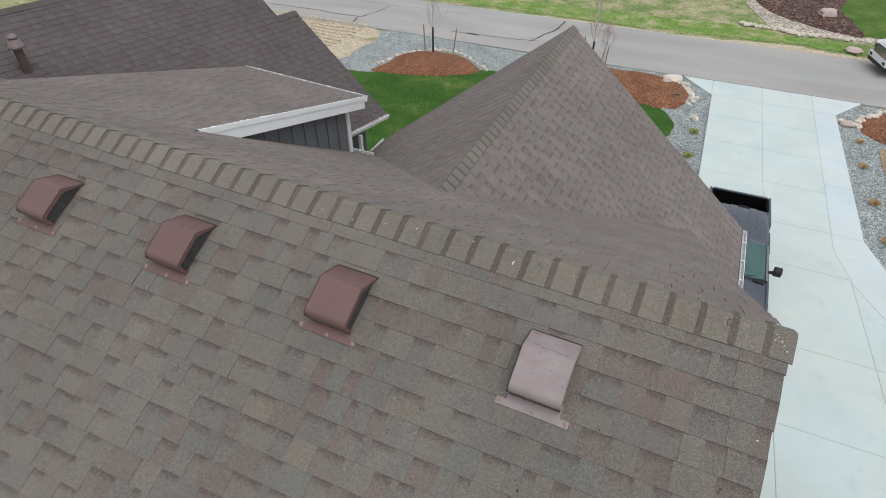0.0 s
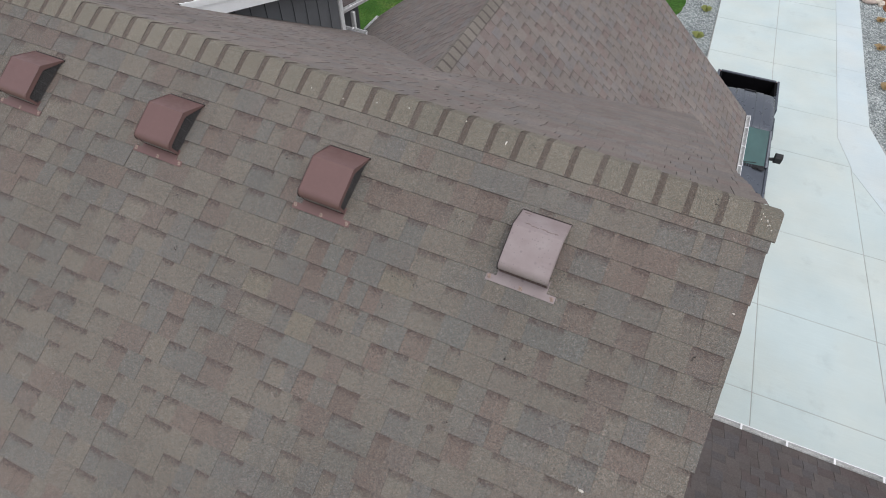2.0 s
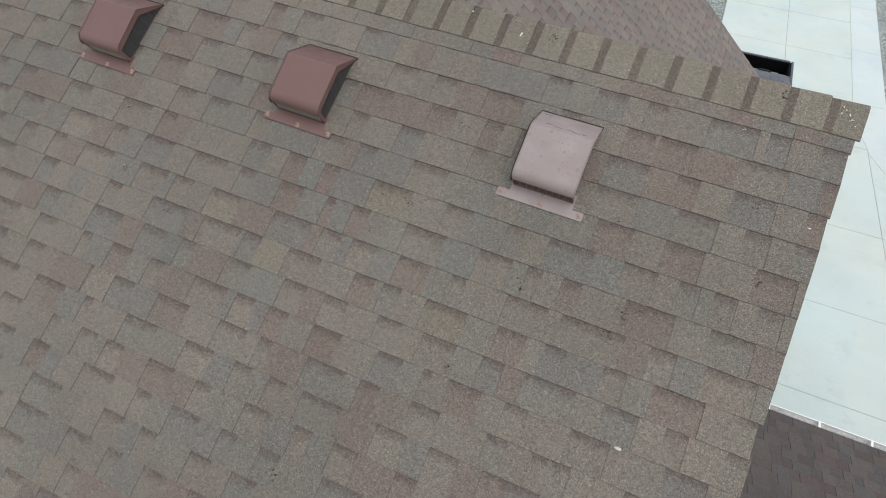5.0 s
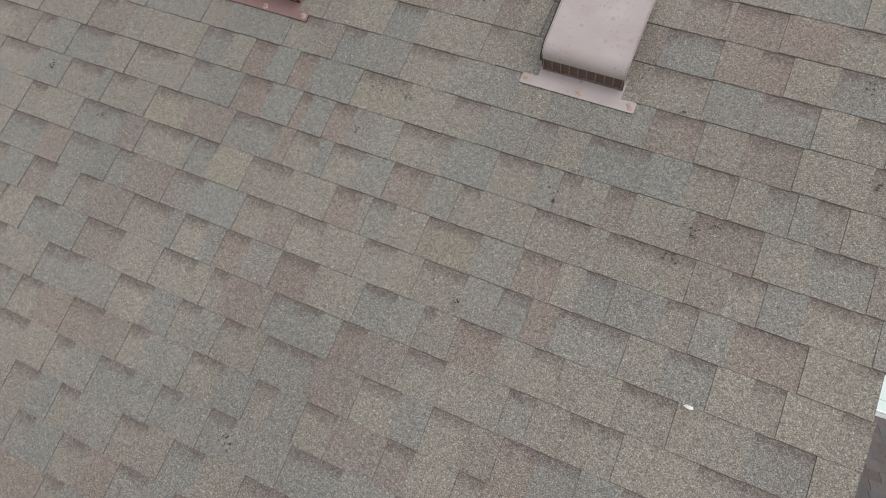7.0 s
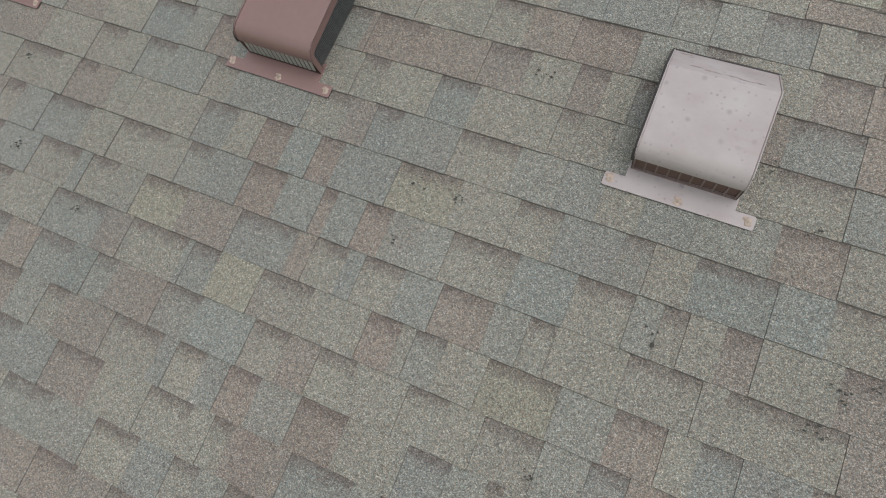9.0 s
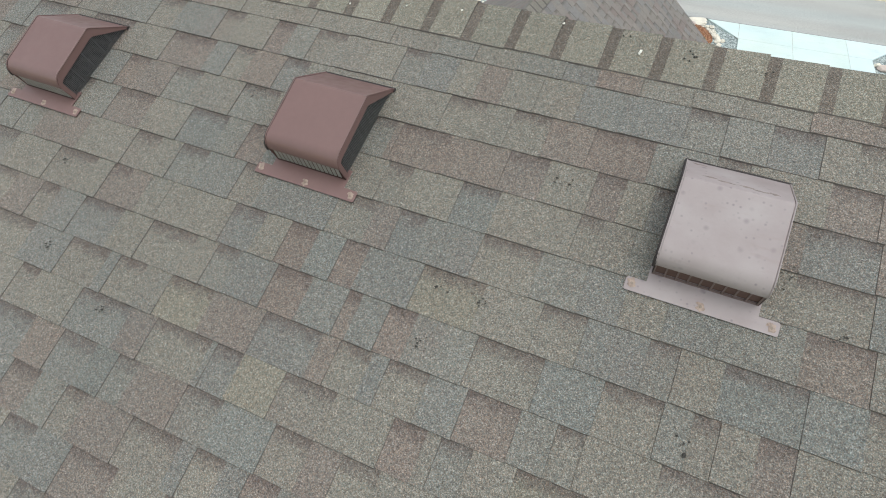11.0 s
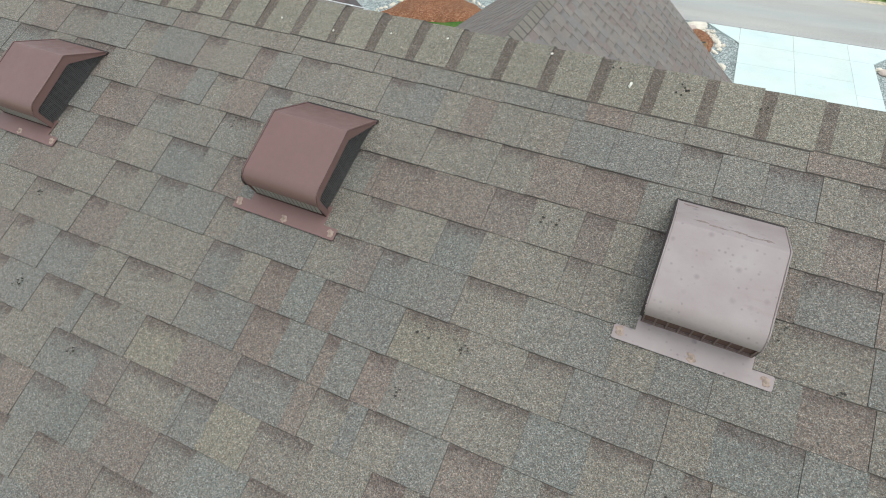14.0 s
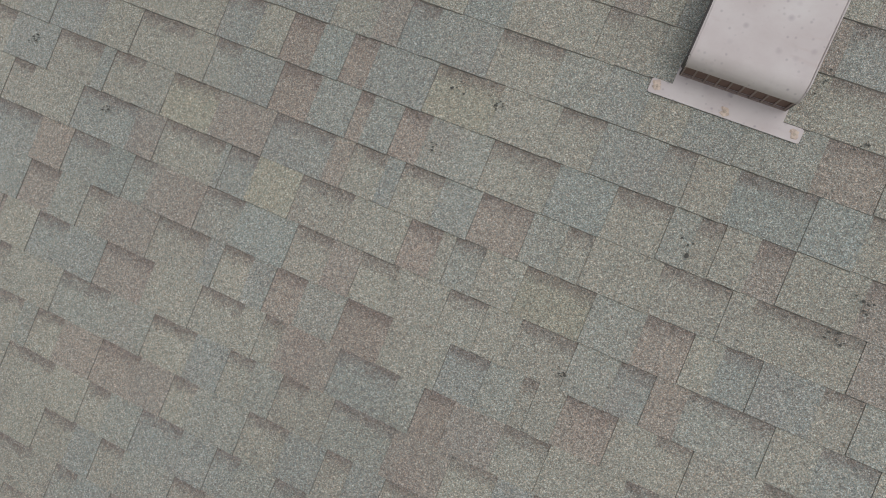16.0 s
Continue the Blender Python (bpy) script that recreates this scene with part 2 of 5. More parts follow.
def concrete_mat(name, lo, hi):
    m, n, l, b = nodes_of(name, 0.8, 0, 0.3)
    c = ramp_node(n, l, noise_node(n, l, 0.55, 6), [(0.3, lo), (0.7, hi)])
    broom = ramp_node(n, l, noise_node(n, l, 1.6, 6, (1.0, 14.0, 1.0)), [(0.3, grey(0.975)), (0.7, grey(1.02))])
    c = mix_node(n, l, 1.0, c, broom, "MULTIPLY")
    stain = ramp_node(n, l, noise_node(n, l, 0.9, 8, rough=0.7), [(0.58, grey(1.0)), (0.74, grey(0.86))])
    c = mix_node(n, l, 1.0, c, stain, "MULTIPLY")
    tinge = ramp_node(n, l, noise_node(n, l, 0.42, 5), [(0.36, (0.96, 1.0, 1.02)), (0.64, (1.03, 1.01, 0.98))])
    c = mix_node(n, l, 1.0, c, tinge, "MULTIPLY")
    spk = ramp_node(n, l, noise_node(n, l, 70, 2), [(0.3, grey(0.94)), (0.7, grey(1.05))])
    c = mix_node(n, l, 1.0, c, spk, "MULTIPLY")
    l.new(c, b.inputs["Base Color"])
    bump_node(n, l, b, noise_node(n, l, 90, 3), 0.3, 0.003)
    return m


CONCRETE = concrete_mat("broomed_concrete", (0.540, 0.618, 0.598), (0.604, 0.682, 0.660))
CONCRETE_NEW = concrete_mat("newer_concrete", (0.565, 0.641, 0.65), (0.624, 0.702, 0.71))


def asphalt_mat():
    m, n, l, b = nodes_of("aged_asphalt", 0.95, 0, 0.08)
    c = ramp_node(n, l, noise_node(n, l, 0.35, 7, (0.35, 1.6, 1)), [(0.3, (0.340, 0.342, 0.328)), (0.7, (0.428, 0.428, 0.410))])
    c = mix_node(n, l, 1.0, c, ramp_node(n, l, noise_node(n, l, 14, 6, rough=0.75), [(0.25, grey(0.66)), (0.75, grey(1.32))]), "MULTIPLY")
    patch = ramp_node(n, l, noise_node(n, l, 1.4, 6, rough=0.7), [(0.6, grey(1.0)), (0.78, grey(0.82))])
    c = mix_node(n, l, 1.0, c, patch, "MULTIPLY")
    lane = ramp_node(n, l, noise_node(n, l, 0.5, 3, (0.04, 1.0, 1)), [(0.38, (0.985, 1.0, 1.01)), (0.6, (1.025, 0.99, 0.975))])
    c = mix_node(n, l, 1.0, c, lane, "MULTIPLY")
    l.new(c, b.inputs["Base Color"])
    bump_node(n, l, b, noise_node(n, l, 60, 3), 0.5, 0.006)
    return m


ASPHALT = asphalt_mat()
TAR = plain_mat("crack_sealant_tar", (0.028, 0.027, 0.028), 0.5, vary=0.3)


def turf_mat(name, stops, scale, scale2, bump):
    m, n, l, b = nodes_of(name, 0.95, 0, 0.15)
    c = ramp_node(n, l, noise_node(n, l, scale, 7, rough=0.65), stops)
    c = mix_node(n, l, 1.0, c, ramp_node(n, l, noise_node(n, l, scale2, 4), [(0.25, grey(0.55)), (0.75, grey(1.4))]), "MULTIPLY")
    l.new(c, b.inputs["Base Color"])
    bump_node(n, l, b, noise_node(n, l, scale2, 4), 0.8, bump)
    return m


LAWN = turf_mat("mown_lawn", [(0.25, (0.026, 0.080, 0.012)), (0.5, (0.047, 0.120, 0.020)), (0.64, (0.092, 0.155, 0.036)), (0.74, (0.22, 0.23, 0.09))], 0.6, 11, 0.06)
LAWN_LIGHT = turf_mat("light_lawn", [(0.25, (0.055, 0.118, 0.020)), (0.5, (0.085, 0.158, 0.030)), (0.62, (0.135, 0.19, 0.050)), (0.76, (0.23, 0.24, 0.095))], 0.6, 9, 0.05)
VERGE = turf_mat("dry_spring_verge", [(0.25, (0.12, 0.205, 0.055)), (0.46, (0.20, 0.265, 0.095)), (0.56, (0.36, 0.345, 0.20)), (0.75, (0.45, 0.40, 0.28))], 0.5, 7, 0.06)
ROADSIDE = turf_mat("green_roadside_grass", [(0.26, (0.115, 0.215, 0.042)), (0.46, (0.175, 0.285, 0.068)), (0.57, (0.27, 0.325, 0.125)), (0.67, (0.42, 0.38, 0.25))], 0.8, 7, 0.06)
SOIL = turf_mat("brown_soil", [(0.3, (0.27, 0.20, 0.13)), (0.6, (0.36, 0.28, 0.19)), (0.75, (0.22, 0.22, 0.10))], 1.2, 9, 0.05)
DIRT = turf_mat("raked_dirt", [(0.25, (0.46, 0.40, 0.29)), (0.55, (0.54, 0.47, 0.35)), (0.72, (0.26, 0.28, 0.13))], 0.7, 7, 0.05)


def chips_mat(name, cols, scale, bump):
    m, n, l, b = nodes_of(name, 0.9, 0, 0.25)
    v = n.new("ShaderNodeTexVoronoi")
    v.inputs["Scale"].default_value = scale
    g = n.new("ShaderNodeNewGeometry")
    l.new(g.outputs["Position"], v.inputs["Vector"])
    s = n.new("ShaderNodeSeparateColor")
    l.new(v.outputs["Color"], s.inputs["Color"])
    c = ramp_node(n, l, s.outputs[0], cols)
    d = ramp_node(n, l, v.outputs["Distance"], [(0.0, grey(1.1)), (0.75, grey(0.5))])
    c = mix_node(n, l, 1.0, c, d, "MULTIPLY")
    c = mix_node(n, l, 1.0, c, ramp_node(n, l, noise_node(n, l, 0.8, 5), [(0.3, grey(0.85)), (0.7, grey(1.15))]), "MULTIPLY")
    l.new(c, b.inputs["Base Color"])
    bump_node(n, l, b, v.outputs["Distance"], 1.0, bump)
    return m


GRAVEL = chips_mat("grey_gravel", [(0.0, (0.20, 0.235, 0.235)), (0.4, (0.385, 0.435, 0.43)), (0.75, (0.565, 0.625, 0.61)), (1.0, (0.78, 0.83, 0.81))], 21, 0.03)
MULCH = chips_mat("red_bark_mulch", [(0.0, (0.155, 0.055, 0.025)), (0.5, (0.33, 0.135, 0.062)), (0.85, (0.46, 0.23, 0.13)), (1.0, (0.60, 0.38, 0.25))], 24, 0.03)
MULCH_DARK = chips_mat("brown_bark_mulch", [(0.0, (0.05, 0.026, 0.02)), (0.5, (0.125, 0.07, 0.058)), (0.85, (0.22, 0.135, 0.11)), (1.0, (0.36, 0.26, 0.21))], 9, 0.03)
RIVER = chips_mat("pale_river_gravel", [(0.0, (0.30, 0.26, 0.20)), (0.4, (0.58, 0.51, 0.41)), (1.0, (0.88, 0.83, 0.72))], 10, 0.04)
STONE = plain_mat("pale_river_stone", (0.66, 0.60, 0.51), 0.85, vary=0.3, scale=2.2, bump=0.01)
STONE_PINK = plain_mat("pinkish_boulder", (0.52, 0.43, 0.38), 0.9, vary=0.25, scale=3, bump=0.015)
TIMBER = plain_mat("weathered_stake", (0.36, 0.24, 0.13), 0.9, vary=0.3, scale=8)
BARK = plain_mat("sapling_bark", (0.60, 0.56, 0.52), 0.9, vary=0.3, scale=20)
TRUNK_WRAP = plain_mat("black_trunk_wrap", (0.025, 0.026, 0.03), 0.7)
BUD = plain_mat("reddish_buds", (0.44, 0.15, 0.09), 0.8, vary=0.35, scale=12)
SPRIG = plain_mat("dry_ornamental_grass", (0.66, 0.50, 0.29), 0.9, vary=0.3, scale=9)
SPRIG_GREEN = plain_mat("young_ornamental_grass", (0.48, 0.52, 0.20), 0.9, vary=0.3, scale=9)
GRASS_BLADE = plain_mat("grass_blade", (0.10, 0.18, 0.035), 0.8, vary=0.4, scale=2)
BLACK_PAINT = plain_mat("dark_car_paint", (0.085, 0.10, 0.122), 0.32, 0.4, vary=0.15, scale=2, spec=0.9)
SILVER_PAINT = plain_mat("white_car_paint", (0.72, 0.73, 0.74), 0.25, vary=0.04, spec=0.6)
RUBBER = plain_mat("tyre_rubber", (0.02, 0.02, 0.02), 0.85)
CHROME = plain_mat("chrome", (0.7, 0.7, 0.72), 0.15, 1.0, vary=0.05)
PLASTIC = plain_mat("black_plastic", (0.018, 0.018, 0.02), 0.55)
BED_LINER = plain_mat("bed_liner", (0.006, 0.006, 0.007), 0.95, spec=0.1)
PALE_DROP = plain_mat("pale_droppings", (0.62, 0.60, 0.54), 0.8, vary=0.15, scale=200)
LICHEN = plain_mat("black_debris", (0.046, 0.042, 0.037), 0.95, vary=0.4, scale=200)


def glass_mat():
    m, n, l, b = nodes_of("tinted_windscreen", 0.12, 0, 0.3)
    c = ramp_node(n, l, noise_node(n, l, 1.5, 3), [(0.3, (0.03, 0.10, 0.10)), (0.7, (0.055, 0.16, 0.155))])
    l.new(c, b.inputs["Base Color"])
    b.inputs["Transmission Weight"].default_value = 0.1
    return m


GLASS = glass_mat()


# ---- mesh building ----
class Mesh:
    """Gathers vertices and faces, with a material slot a face."""

    def __init__(self):
        self.v, self.f, self.s = [], [], []

    def add(self, verts, faces, slot=0):
        k = len(self.v)
        self.v += [tuple(p) for p in verts]
        self.f += [tuple(i + k for i in q) for q in faces]
        self.s += [slot] * len(faces)
        return self

    def box(self, x0, x1, y0, y1, z0, z1, slot=0, m=None):
        vs = [Vector((x, y, z)) for z in (z0, z1) for y in (y0, y1) for x in (x0, x1)]
        if m is not None:
            vs = [m @ p for p in vs]
        return self.add(vs, [(0, 2, 3, 1), (4, 5, 7, 6), (0, 1, 5, 4), (2, 6, 7, 3), (0, 4, 6, 2), (1, 3, 7, 5)], slot)

    def prism(self, outline, a, b, place, slot=0):
        """A closed outline of (p, q) swept from a to b; place(p, q, s) gives the point."""
        n = len(outline)
        vs = [place(p, q, s) for s in (a, b) for p, q in outline]
        fs = [(i, (i + 1) % n, n + (i + 1) % n, n + i) for i in range(n)]
        return self.add(vs, fs + [tuple(range(n))[::-1], tuple(range(n, 2 * n))], slot)

    def tube(self, path, radii, sides=8, slot=0, caps=True):
        rings = []
        for i, p in enumerate(path):
            a, b = Vector(path[max(0, i - 1)]), Vector(path[min(len(path) - 1, i + 1)])
            d = (b - a).normalized()
            e = d.orthogonal().normalized()
            g = d.cross(e)
            rings.append([Vector(p) + radii[i] * (math.cos(t) * e + math.sin(t) * g) for t in (2 * math.pi * j / sides for j in range(sides))])
        vs = [p for r in rings for p in r]
        fs = [(i * sides + j, i * sides + (j + 1) % sides, (i + 1) * sides + (j + 1) % sides, (i + 1) * sides + j) for i in range(len(path) - 1) for j in range(sides)]
        if caps:
            fs += [tuple(range(sides))[::-1], tuple(range((len(path) - 1) * sides, len(path) * sides))]
        return self.add(vs, fs, slot)

    def lathe(self, profile, sides=16, slot=0, m=None):
        vs = [Vector((r * math.cos(2 * math.pi * j / sides), r * math.sin(2 * math.pi * j / sides), z)) for r, z in profile for j in range(sides)]
        if m is not None:
            vs = [m @ p for p in vs]
        fs = [(i * sides + j, i * sides + (j + 1) % sides, (i + 1) * sides + (j + 1) % sides, (i + 1) * sides + j) for i in range(len(profile) - 1) for j in range(sides)]
        return self.add(vs, fs, slot)

    def lump(self, c, r, rng, rough=0.25, rings=5, sides=7, slot=0):
        """An uneven stone or clod."""
        seed = rng.uniform(0, 100)
        vs, fs = [], []
        for i in range(rings):
            th = math.pi * (i + 0.5) / rings
            for j in range(sides):
                ph = 2 * math.pi * (j + 0.5 * (i % 2)) / sides
                d = Vector((math.sin(th) * math.cos(ph), math.sin(th) * math.sin(ph), math.cos(th)))
                k = 1 + rough * noise.noise(d * 1.6 + Vector((seed, 0, 0))) * 2
                vs.append(Vector(c) + Vector((d.x * r[0], d.y * r[1], d.z * r[2])) * k)
        for i in range(rings - 1):
            for j in range(sides):
                fs.append((i * sides + j, i * sides + (j + 1) % sides, (i + 1) * sides + (j + 1) % sides, (i + 1) * sides + j))
        fs += [tuple(range(sides))[::-1], tuple(range((rings - 1) * sides, rings * sides))]
        return self.add(vs, fs, slot)

    def data(self, name, mats, bevel=0.0, smooth=False, uv=None):
        me = bpy.data.meshes.new(name)
        me.from_pydata([tuple(p) for p in self.v], [], self.f)
        for m in mats if isinstance(mats, (list, tuple)) else [mats]:
            me.materials.append(m)
        me.polygons.foreach_set("material_index", self.s)
        if uv:
            layer = me.uv_layers.new(name="tab")
            flat = np.empty(2 * len(me.loops), np.float32)
            idx = np.empty(len(me.loops), np.int32)
            me.loops.foreach_get("vertex_index", idx)
            flat[0::2], flat[1::2] = 0.5, np.asarray(uv, np.float32)[idx]
            layer.data.foreach_set("uv", flat)
        if not uv:
            bm = bmesh.new()
            bm.from_mesh(me)
            if bevel:
                bmesh.ops.bevel(bm, geom=[e for e in bm.edges if e.is_manifold and e.calc_face_angle(0) > 0.5], offset=bevel, segments=2, affect="EDGES", profile=0.6, clamp_overlap=True)
            bmesh.ops.recalc_face_normals(bm, faces=bm.faces)
            bm.to_mesh(me)
            bm.free()
        if smooth:
            me.shade_smooth()
            me.set_sharp_from_angle(angle=radians(38 if smooth is True else smooth))
        return me

    def make(self, name, mats, parent=None, label="", bevel=0.0, smooth=False, uv=None, kind=""):
        ob = new(name, self.data(name, mats, bevel, smooth, uv))
        ob.parent = parent
        if label or kind:
            tagged(ob, label, kind=kind)
        return ob


def thing(name, label, category, group="", kind=""):
    return tagged(new(name), label, category, group, kind)


class Slope:
    """A roof plane: origin on its top line, u along the eave, v down the slope, w off the surface."""

    def __init__(self, o, u, down, pitch):
        self.o, self.u = Vector(o), Vector(u).normalized()
        d = Vector(down).normalized()
        self.d = d * math.cos(pitch) - Vector((0, 0, math.sin(pitch)))
        self.n = d * math.sin(pitch) + Vector((0, 0, math.cos(pitch)))

    def at(self, u, v, w=0.0):
        return self.o + self.u * u + self.d * v + self.n * w

    def basis(self, u, v, w=0.0):
        up = -self.d
        x = up.cross(self.n)
        m = Matrix((x, up, self.n)).transposed().to_4x4()
        m.translation = self.at(u, v, w)
        return m


def deck(name, slope, rects, parent, label, depth=0.16):
    b = Mesh()
    for u0, u1, v0, v1 in rects:
        b.prism([(u0, v0), (u1, v0), (u1, v1), (u0, v1)], -depth, -0.004, lambda p, q, s: slope.at(p, q, s))
    return b.make(name, [DECK], parent, label)


def stretch(rng, u, end, raised):
    """Tabs and spaces by turns from u to end: (from, to, raised)."""
    out = []
    while u < end - 0.004:
        w = rng.choice((0.10, 0.12, 0.135, 0.15, 0.17, 0.2)) if raised else rng.choice((0.08, 0.09, 0.105, 0.12, 0.15, 0.18))
        out.append((u, min(u + w, end), raised))
        u += w
        raised = (not raised) if rng.random() < 0.9 else raised
    return out


def courses(rng, u0, u1, v0, v1, first, exposure, inside=None):
    """Runs of raised tabs and the lower spaces between them, course after course: (u from, u to, v from, v to, raised, tilt, tone)."""
    out = []
    v = first
    while v < v1 + exposure * 0.5:
        top, butt = max(v0, v - exposure), min(v, v1)
        if butt - top > 0.02:
            end = u1(0.5 * (top + butt)) if callable(u1) else u1
            for a, z, raised in stretch(rng, u0 - rng.uniform(0, 0.2), end, rng.random() < 0.5):
                a = max(a, u0)
                if z - a > 0.015 and (inside is None or inside(0.5 * (a + z), 0.5 * (top + butt))):
                    out.append((a, z, top, butt, raised, 0.0, ""))
        v += exposure
    return out


SPACES = {}
# tabs that stand out in the blend: course, place along it, tone
TONED = ((2, 0.06, "rust"), (6, -0.58, "rust"), (7, -0.72, "rust"), (7, -0.36, "rust"), (11, -0.29, "rust"), (6, -0.75, "rust"), (6, -0.58, "rust"), (9, -0.22, "rust"), (2, 0.78, "rust"), (2, 0.05, "rust"), (2, 0.88, "rust"), (12, -0.03, "rust"), (10, -1.21, "slate"), (6, -0.67, "slate"), (6, 0.71, "slate"), (6, 0.57, "slate"), (7, 0.16, "slate"), (4, -0.32, "slate"), (2, 1.29, "slate"), (2, 0.96, "slate"), (10, -0.74, "slate"), (9, 0.15, "tan"), (9, -0.76, "tan"), (6, -0.23, "tan"), (8, -1.01, "tan"))


def spaces(course, *ends):
    """The lower spaces between the tabs of one course of the main slope: from and to, in centimetres from the middle of the ridge."""
    SPACES[course] = [(a / 100, z / 100) for a, z in zip(ends[::2], ends[1::2])]


def butt_line(k):
    """Where the butts of course k lie at u = 0, and how far they drop for each metre to the right."""
    return (-0.03 if k < 0 else 0.152 + 0.141 * min(k, 7) + 0.134 * max(0, k - 7)), 0.016 - 0.0017 * min(k, 13)


def main_courses(rng, left, right, length):
    out = []
    k = 0
    while butt_line(k - 1)[0] < length - 0.03:
        (top, _), (butt, tilt) = butt_line(k - 1), butt_line(k)
        top = top if k else -0.035
        end = right(0.5 * (top + butt))
        row, u = [], left
        known = SPACES.get(k, [])
        if known:
            row += stretch(rng, left, known[0][0] - 0.13, True)
            u = known[0][0] - 0.13
        for a, z in known:
            cuts = [u]
            while a - cuts[-1] > 0.24:
                cuts.append(cuts[-1] + rng.choice((0.09, 0.11, 0.13)))
            cuts.append(a)
            row += [(p, q, True) for p, q in zip(cuts, cuts[1:])]
            row.append((a, z, False))
            u = z
        row += stretch(rng, u, end, True)
        for a, z, raised in row:
            z = min(z, end)
            if z - a > 0.012:
                tone = [t for c, u, t in TONED if c == k and a <= u < z]
                out.append((a, z, top, butt, raised, tilt, tone[0] if tone else ""))
        k += 1
    return out


def tab_shape(width, length, raised, thick=1.0):
    """One piece with its butt at y = 0 and its top at y = length."""
    hi = 0.0068 if raised else 0.0046
    lo = 0.0020 if raised else 0.0006
    hi, lo = hi * thick, lo * thick
    wob = 0.0010
    # the dark cut butt leans out, so it also draws the course's shadow line
    vs = [(0, wob, hi), (width, -wob, hi), (width, length + 0.014, lo), (0, length + 0.014, lo), (0, wob - 0.0026, -0.004), (width, -wob - 0.0026, -0.004), (width, length + 0.014, -0.004), (0, length + 0.014, -0.004)]
    return vs, [(0, 1, 2, 3)], [1, 1, 0, 0, 1, 1, 0, 0]


BUTT_EDGE, SIDE_EDGES = [(4, 5, 1, 0)], [(5, 6, 2, 1), (7, 4, 0, 3)]


def lay(slope, runs, parent, joined_name, label, single=None, mats=None, thick=1.0, gap=0.0009, edge=None):
    """Lays the runs on a slope: those for which single() holds as pieces of their own, the rest joined."""
    joined, uv, shared = Mesh(), [], {}
    for a, z, top, butt, raised, tilt, tone in runs:
        width, length = round(z - a, 3), round(butt - top, 3)
        if single and single(a, z, top, butt):
            key = (width, length, raised, tone)
            if key not in shared:
                vs, fs, ts = tab_shape(width - 0.0007, length, raised)
                piece = Mesh().add(vs, fs).add(vs, BUTT_EDGE, 1).add(vs, SIDE_EDGES, 2)
                shared[key] = piece.data("shingle", [ONE[tone][not raised], BUTT, BUTT_SIDE], uv=ts + [1] * 16)
            ob = new("shingle", shared[key])
            ob.parent = parent
            ob.matrix_basis = slope.basis(a, butt + tilt * a) @ Matrix.Rotation(-tilt, 4, "Z")
            continue
        vs, fs, ts = tab_shape(width - gap, length, raised, thick)
        vs = [(a + x, butt + tilt * (a + x) - y, w) for x, y, w in vs]
        if edge and z > edge(0.5 * (top + butt)) - 0.002:
            vs = [(edge(v) if u > 0.5 * (a + z) else u, v, w) for u, v, w in vs]
        vs = [slope.at(u, v, w) for u, v, w in vs]
        joined.add(vs, fs, 0 if raised else 1)
        joined.add(vs, BUTT_EDGE, 2)
        joined.add(vs, SIDE_EDGES, 3)
        uv += ts + [1] * 16
    ob = joined.make(joined_name, [*(mats or (SHINGLE_TAB, SHINGLE_GAP)), *((BUTT_FAR, BUTT_FAR) if mats else (BUTT, BUTT_SIDE))], parent, label, uv=uv, kind="stuff")
    return ob


def cap_shape(length, halves, left, right, lift=0.0):
    """A bent cap shingle along x from 0 to length over a ridge whose sides fall by the angles left and right; a dark band at its start."""
    b = Mesh()
    band = 0.036

    def ring(x, w):
        pts = []
        for t in (-1.0, -0.55, -0.2, -0.07, 0.0, 0.07, 0.2, 0.55, 1.0):
            ang = left if t < 0 else right
            s = abs(t) * halves[t > 0]
            y, z = math.copysign(s * math.cos(ang), t), -s * math.sin(ang)
            z -= 0.012 * max(0.0, 1 - s / 0.03) * 0.5
            pts.append((x, y, z + w * (1 - abs(t)) + min(w, 0.0078) * abs(t)))
        return pts

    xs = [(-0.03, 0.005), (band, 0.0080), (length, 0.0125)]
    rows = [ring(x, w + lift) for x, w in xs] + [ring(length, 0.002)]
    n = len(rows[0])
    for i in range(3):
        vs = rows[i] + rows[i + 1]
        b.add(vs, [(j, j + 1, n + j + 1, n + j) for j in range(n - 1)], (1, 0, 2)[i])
    for j in (0, n - 1):
        vs = [rows[i][j] for i in range(3)] + [(x, rows[0][j][1], rows[0][j][2] - 0.004) for x, _ in xs]
        b.add(vs, [(0, 1, 4, 3), (1, 2, 5, 4)], 2)
    return b


